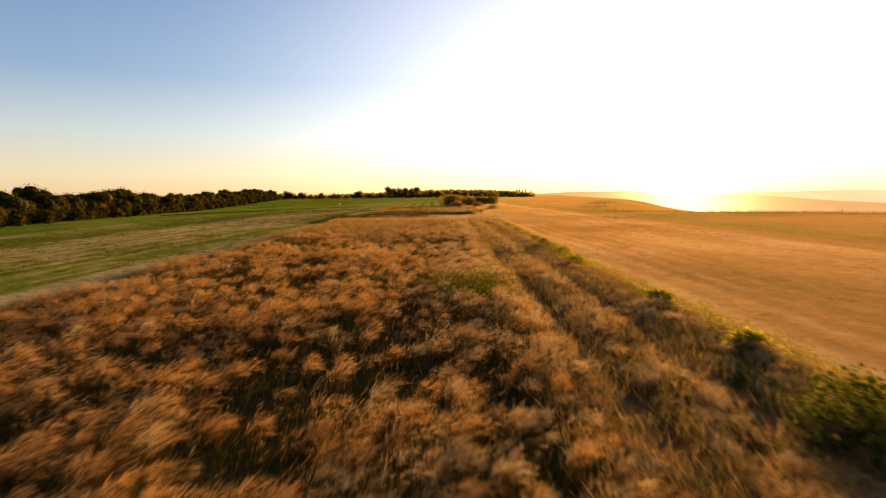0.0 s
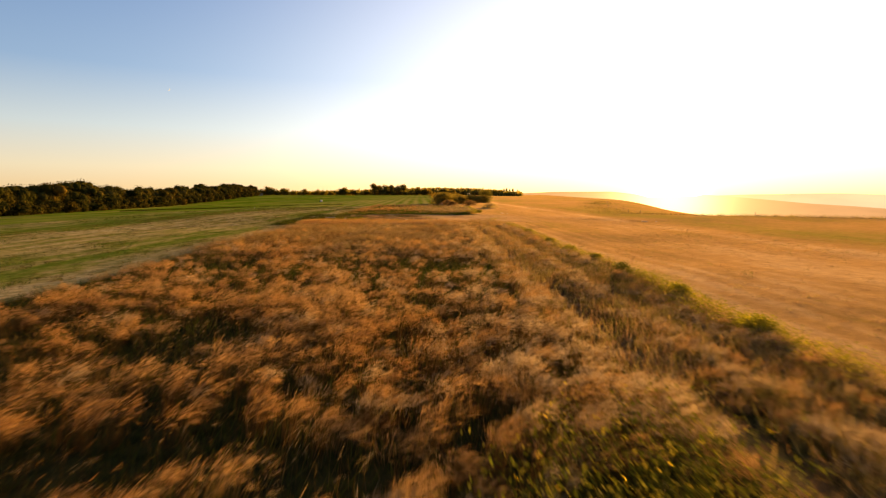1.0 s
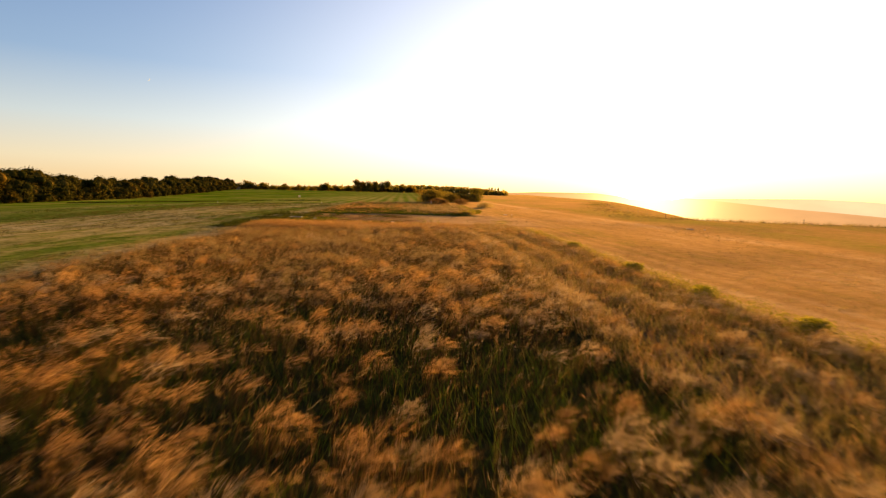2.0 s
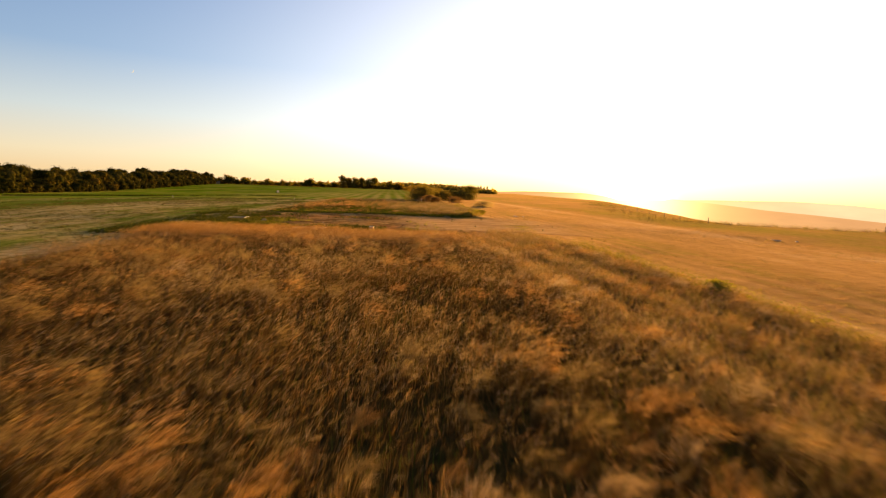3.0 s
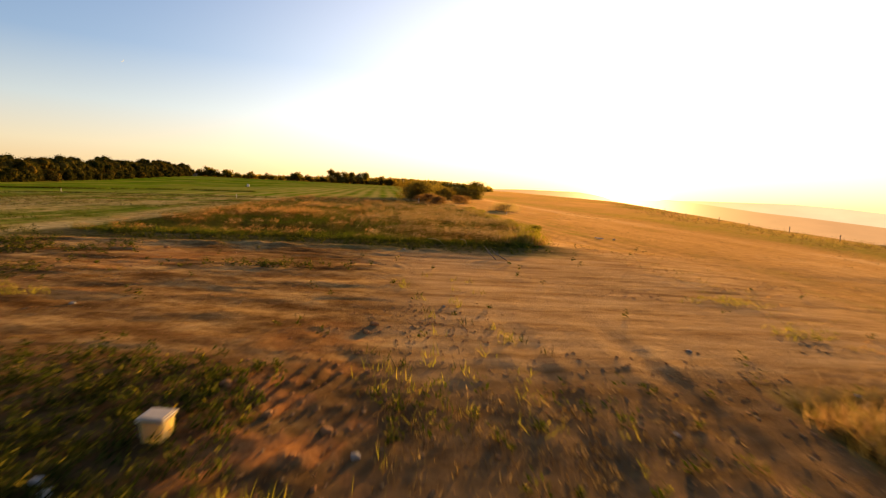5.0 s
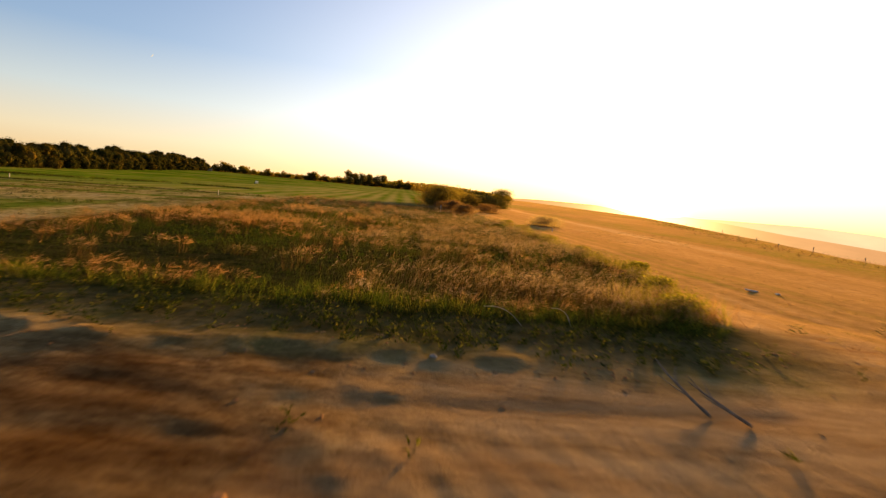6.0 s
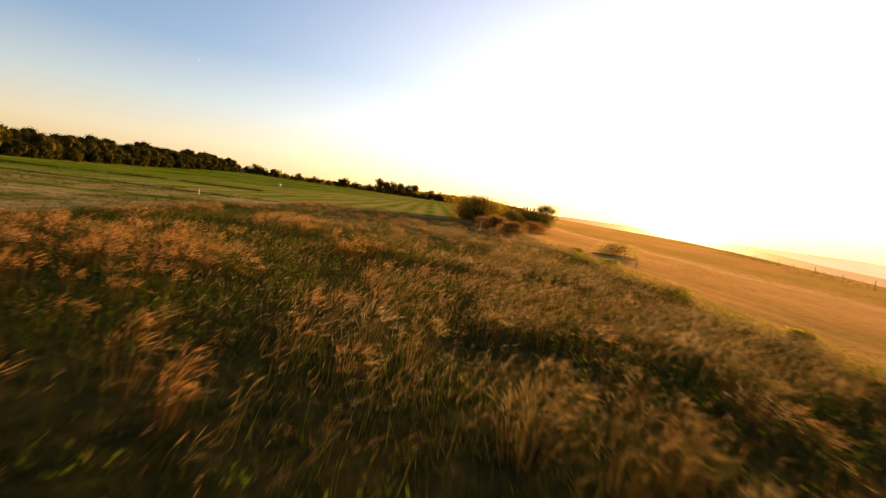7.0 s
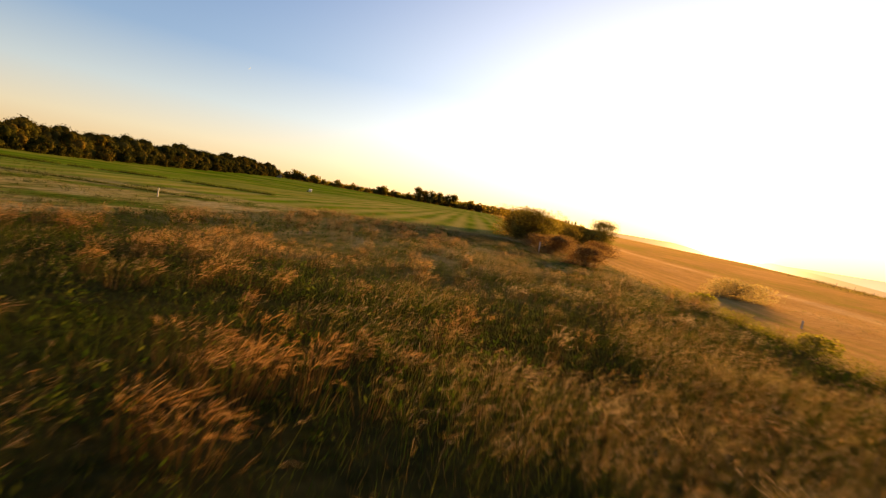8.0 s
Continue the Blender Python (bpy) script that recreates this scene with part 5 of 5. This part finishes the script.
settle(lump("boulder", 31, 0.17, STONE, "rounded pale boulder among low weeds", "stone"), -9.8, 71.5, 20, 0.05)
settle(lump("flat_stone", 37, 0.09, STONE, "flat white stone among low weeds", "stone"), -6.9, 68.2, 60, 0.02)


def rounded_box(bm, sx, sy, z0, z1, taper=1.0, edge=0.02, segments=3):
    g = bmesh.ops.create_cube(bm, size=1.0)["verts"]
    for v in g:
        k = taper if v.co.z < 0 else 1.0
        v.co = Vector((v.co.x * sx * k, v.co.y * sy * k, z0 + (v.co.z + 0.5) * (z1 - z0)))
    edges = {e for v in g for e in v.link_edges}
    bmesh.ops.bevel(bm, geom=list(edges), offset=edge, segments=segments, affect="EDGES", profile=0.6)


def bucket(x, y, turn):
    root = tagged(new("lidded_bucket"), "cream plastic bucket with a white lid on the soil", "bucket")
    bm = bmesh.new()
    rounded_box(bm, 0.33, 0.33, 0.0, 0.33, 0.86, 0.05, 4)
    body = part("body", bm_mesh("body", bm, PLASTIC), root)
    bm = bmesh.new()
    rounded_box(bm, 0.345, 0.345, 0.29, 0.305, 1.0, 0.006, 2)
    part("rim", bm_mesh("rim", bm, PLASTIC), body)
    bm = bmesh.new()
    rounded_box(bm, 0.37, 0.37, 0.322, 0.352, 1.0, 0.012, 3)
    rounded_box(bm, 0.30, 0.30, 0.350, 0.360, 1.0, 0.005, 2)
    part("lid", bm_mesh("lid", bm, LID), root, "white plastic lid")
    bm = bmesh.new()
    pts = [(0.178 * math.cos(a), -0.02 - 0.17 * math.sin(a) * 0.35 - 0.15, 0.26 - 0.14 * math.sin(a)) for a in np.linspace(0, math.pi, 9)]
    for p, q in zip(pts, pts[1:]):
        limb(bm, p, q, 0.004, 0.004, 5)
    part("handle", bm_mesh("handle", bm, METAL), root, "thin wire handle")
    settle(root, x, y, turn, -0.01)
    root.scale = (0.63, 0.63, 0.63)
    return root


bucket(-3.25, 67.38, -6)


def bar(bm, a, b, w, h):
    """A square bar from a to b."""
    a, b = Vector(a), Vector(b)
    d = b - a
    turn = d.to_track_quat("X", "Z").to_matrix()
    g = bmesh.ops.create_cube(bm, size=1.0)["verts"]
    for v in g:
        v.co = (a + b) / 2 + turn @ Vector((v.co.x * d.length, v.co.y * w, v.co.z * h))


def metal_frame(name, wide, long, label, wires):
    """A welded frame lying flat: rails, a cross rail and thin wires."""
    root = tagged(new(name), label, "metal frame")
    for x0, y0, x1, y1 in ((0, 0, wide, 0), (0, long, wide, long), (0, 0, 0, long), (wide, 0, wide, long)):
        bm = bmesh.new()
        bar(bm, (x0, y0, 0.05), (x1, y1, 0.05), 0.032, 0.03)
        part("rail", bm_mesh("rail", bm, METAL), root)
    bm = bmesh.new()
    bar(bm, (0, long * 0.62, 0.05), (wide, long * 0.62, 0.05), 0.02, 0.02)
    part("cross_rail", bm_mesh("cross_rail", bm, METAL), root)
    for i in range(1, wires):
        bm = bmesh.new()
        bar(bm, (wide * i / wires, 0.02, 0.05), (wide * i / wires, long - 0.02, 0.05), 0.004, 0.004)
        part("wire", bm_mesh("wire", bm, METAL), root)
    return root


settle(metal_frame("lying_gate", 0.9, 1.3, "galvanised wire gate lying flat among weeds", 14), -7.0, 65.55, -4, 0.11)
settle(metal_frame("narrow_gate", 0.3, 1.2, "narrow galvanised gate lying beside a larger one", 4), -6.0, 65.5, -10, 0.12)
settle(metal_frame("field_gate", 0.9, 1.3, "galvanised gate lying at the field edge", 10), -11.9, 71.6, 4, 0.1)


def branch(name, x, y, turn, long, label):
    root = tagged(new(name), label, "branch")
    bm = bmesh.new()
    limb(bm, (0, 0, 0.02), (long * 0.5, 0.06, long * 0.2), 0.018, 0.013)
    limb(bm, (long * 0.5, 0.06, long * 0.2), (long, 0.0, long * 0.3), 0.013, 0.005)
    part("stem", bm_mesh("stem", bm, WOOD_GREY), root)
    for f, side, k in ((0.35, 1, 0.35), (0.55, -1, 0.3), (0.75, 1, 0.2)):
        bm = bmesh.new()
        limb(bm, (long * f, 0.04, long * f * 0.35), (long * (f + k), side * k * long * 0.5, long * f * 0.4 + 0.08), 0.009, 0.003, 5)
        part("twig", bm_mesh("twig", bm, WOOD_GREY), root)
    return settle(root, x, y, turn)


branch("dry_branch", 1.75, 78.8, 100, 0.9, "dry forked branch lying on bare soil")
branch("dead_branch", 2.05, 78.6, 118, 0.7, "bare dead branch beside another on the soil")


def hose(name, pts, x, y, label):
    bm = bmesh.new()
    pts = [Vector(p) for p in pts]
    fine = []
    for i in range(len(pts) - 1):
        for k in range(4):
            fine.append(pts[i].lerp(pts[i + 1], k / 4))
    fine.append(pts[-1])
    for _ in range(3):
        fine = [fine[0]] + [(fine[i - 1] + fine[i] * 2 + fine[i + 1]) / 4 for i in range(1, len(fine) - 1)] + [fine[-1]]
    for p, q in zip(fine, fine[1:]):
        limb(bm, p, q, 0.006, 0.006, 6)
    return settle(tagged(new(name, bm_mesh(name, bm, HOSE)), label, "hose"), x, y)


hose("drip_hose", [(-0.2, 0.25, 0.16), (0, 0.2, 0.19), (0.2, 0.05, 0.14), (0.34, -0.2, 0.0)], 0.1, 82.0, "pale thin hose arching out of the grass")
hose("garden_hose", [(-0.06, 0.25, 0.17), (0.06, 0.16, 0.19), (0.15, 0.0, 0.13), (0.14, -0.25, 0.0)], 1.15, 82.3, "pale hose end looping over the grass edge")


def marker_post(name, x, y, tall, thick, label):
    root = tagged(new(name), label, "post", "marker posts")
    bm = bmesh.new()
    rounded_box(bm, thick, thick, -0.2, tall - 0.04, 1.0, thick * 0.15, 2)
    part("shaft", bm_mesh("shaft", bm, POST), root)
    bm = bmesh.new()
    rounded_box(bm, thick * 1.25, thick * 1.25, tall - 0.04, tall, 1.0, thick * 0.2, 2)
    part("cap", bm_mesh("cap", bm, POST), root)
    return settle(root, x, y)


marker_post("marker_post", -17.4, 119.3, 0.42, 0.05, "short white marker post in the mown meadow")
marker_post("marker_post", -35.5, 121.5, 0.4, 0.05, "short white marker post near the crop edge")
marker_post("marker_post", 1.6, 128.9, 0.7, 0.075, "short white marker post beside the dry shrubs")
marker_post("marker_post", 9.7, 115.0, 0.3, 0.05, "short pale post in front of the lone shrub")


def fence_post(x, y, tall):
    root = tagged(new("fence_post"), "thin weathered wooden fence post in rough weeds", "post", "fence posts along the verge")
    bm = bmesh.new()
    limb(bm, (0, 0, -0.2), (0.02, 0.01, tall), 0.034, 0.03, 8)
    part("shaft", bm_mesh("shaft", bm, WOOD_GREY), root)
    bm = bmesh.new()
    limb(bm, (-0.055, 0, tall * 0.8), (0.07, 0, tall * 0.8), 0.008, 0.008, 5)
    part("staple", bm_mesh("staple", bm, METAL), root)
    return settle(root, x, y)


for i in range(16):
    y = 76 + 7.2 * i
    fence_post(float(brow(y)) + 3.5 + 0.3 * math.sin(i * 5), y, 0.52 + 0.12 * math.sin(i * 3.3))


def bale(x, y):
    root = tagged(new("wrapped_bale"), "white wrapped bale under a dark sheet in the crop", "bale")
    bm = bmesh.new()
    bmesh.ops.create_cone(bm, cap_ends=True, segments=24, radius1=0.65, radius2=0.65, depth=1.2)
    bmesh.ops.bevel(bm, geom=[e for e in bm.edges if abs(e.verts[0].co.z - e.verts[1].co.z) < 0.01], offset=0.08, segments=3, affect="EDGES")
    bmesh.ops.rotate(bm, verts=bm.verts, cent=(0, 0, 0), matrix=Matrix.Rotation(radians(90), 3, "Y"))
    bmesh.ops.translate(bm, verts=bm.verts, vec=(0.3, 0, 0.6))
    part("wrap", bm_mesh("wrap", bm, WRAP), root)
    bm = bmesh.new()
    rounded_box(bm, 0.5, 0.8, 0.0, 0.42, 1.1, 0.12, 3)
    bmesh.ops.translate(bm, verts=bm.verts, vec=(-0.75, 0, 0))
    part("sheet", bm_mesh("sheet", bm, TARP), root, "dark plastic sheet")
    root.scale = (0.55, 0.55, 0.55)
    return settle(root, x, y, 15)


bale(-40.6, 211)


def shed(x, y):
    root = tagged(new("field_shed"), "small pale shed at the end of the wood", "shed")
    bm = bmesh.new()
    rounded_box(bm, 5.0, 3.2, -0.2, 2.1, 1.0, 0.03, 1)
    body = part("wall", bm_mesh("wall", bm, PLASTER), root)
    bm = bmesh.new()
    prof = [(-2.0, 2.05), (0, 3.0), (2.0, 2.05), (2.0, 2.17), (0, 3.13), (-2.0, 2.17)]
    ends = [[bm.verts.new((sx, py, pz)) for py, pz in prof] for sx in (-2.8, 2.8)]
    bm.faces.new(ends[0][::-1])
    bm.faces.new(ends[1])
    for i in range(6):
        bm.faces.new((ends[0][i], ends[0][(i + 1) % 6], ends[1][(i + 1) % 6], ends[1][i]))
    part("roof", bm_mesh("roof", bm, ROOF), root)
    bm = bmesh.new()
    rounded_box(bm, 1.1, 0.06, 0.0, 1.95, 1.0, 0.01, 1)
    bmesh.ops.translate(bm, verts=bm.verts, vec=(0.6, -1.61, 0))
    part("door", bm_mesh("door", bm, WOOD_GREY), body)
    root.scale = (0.6, 0.6, 0.6)
    return settle(root, x, y, 20)


shed(-119, 392)

# scraps on the open field
SCRAP = solid_material("white_scrap", [(0.3, (0.6, 0.6, 0.58)), (0.7, (0.8, 0.8, 0.78))], 12, 0.5, 0, 0.1, 0.003)


def scrap(x, y, long, wide, turn):
    bm = bmesh.new()
    rounded_box(bm, long, wide, 0.0, 0.05, 0.95, 0.015, 2)
    for v in bm.verts:
        v.co.z += 0.03 * math.sin(v.co.x * 5 + x)
    return settle(tagged(new("plastic_scrap", bm_mesh("plastic_scrap", bm, SCRAP)), "piece of white plastic lying on the field", "litter", "litter on the field"), x, y, turn)


for x, y, long, wide, turn in ((21.5, 70.5, 0.7, 0.16, 15), (22.6, 70.2, 0.3, 0.14, 60), (9.1, 89.3, 0.5, 0.1, 20), (9.8, 89.1, 0.2, 0.1, 70)):
    scrap(x, y, long, wide, turn)

for x, y, turn in ((-3.76, 66.69, 10), (-3.62, 66.55, 50), (-6.9, 68.3, 80)):
    ob = scrap(x, y, 0.07, 0.045, turn)
    ob["label"] = "small scrap of white plastic on dark soil"

# young moon, low in the clear part of the sky
# only its sunlit crescent is built, as a flat mesh that glows
m, t, out = nodes_of("moon_glow")
em = add(t, "ShaderNodeEmission", Color=(1.0, 0.97, 0.9, 1), Strength=0.8)
t.links.new(em.outputs[0], out.inputs["Surface"])
bm = bmesh.new()
R0 = 12.0
outer = [Vector((R0 * math.sin(a), 0, R0 * math.cos(a))) for a in np.linspace(0, math.pi, 21)]
inner = [Vector((R0 * 0.55 * math.sin(a), 0, R0 * math.cos(a))) for a in np.linspace(0, math.pi, 21)]
vo, vi = [bm.verts.new(p) for p in outer], [bm.verts.new(p) for p in inner]
bm.verts.ensure_lookup_table()
for i in range(20):
    if i in (0, 19):
        k = i + 1 if i == 0 else i
        bm.faces.new((vo[i], vo[i + 1], vi[k]))
    else:
        bm.faces.new((vo[i], vo[i + 1], vi[i + 1], vi[i]))
moon = tagged(new("moon", bm_mesh("moon", bm, m)), "thin white crescent moon in the evening sky", "moon", kind="structure")
moon.location = (4300 * math.sin(radians(-25.2)) * math.cos(radians(9.7)), 4300 * math.cos(radians(-25.2)) * math.cos(radians(9.7)), 4300 * math.sin(radians(9.7)))
moon.rotation_euler = (0, radians(35), radians(25.2))
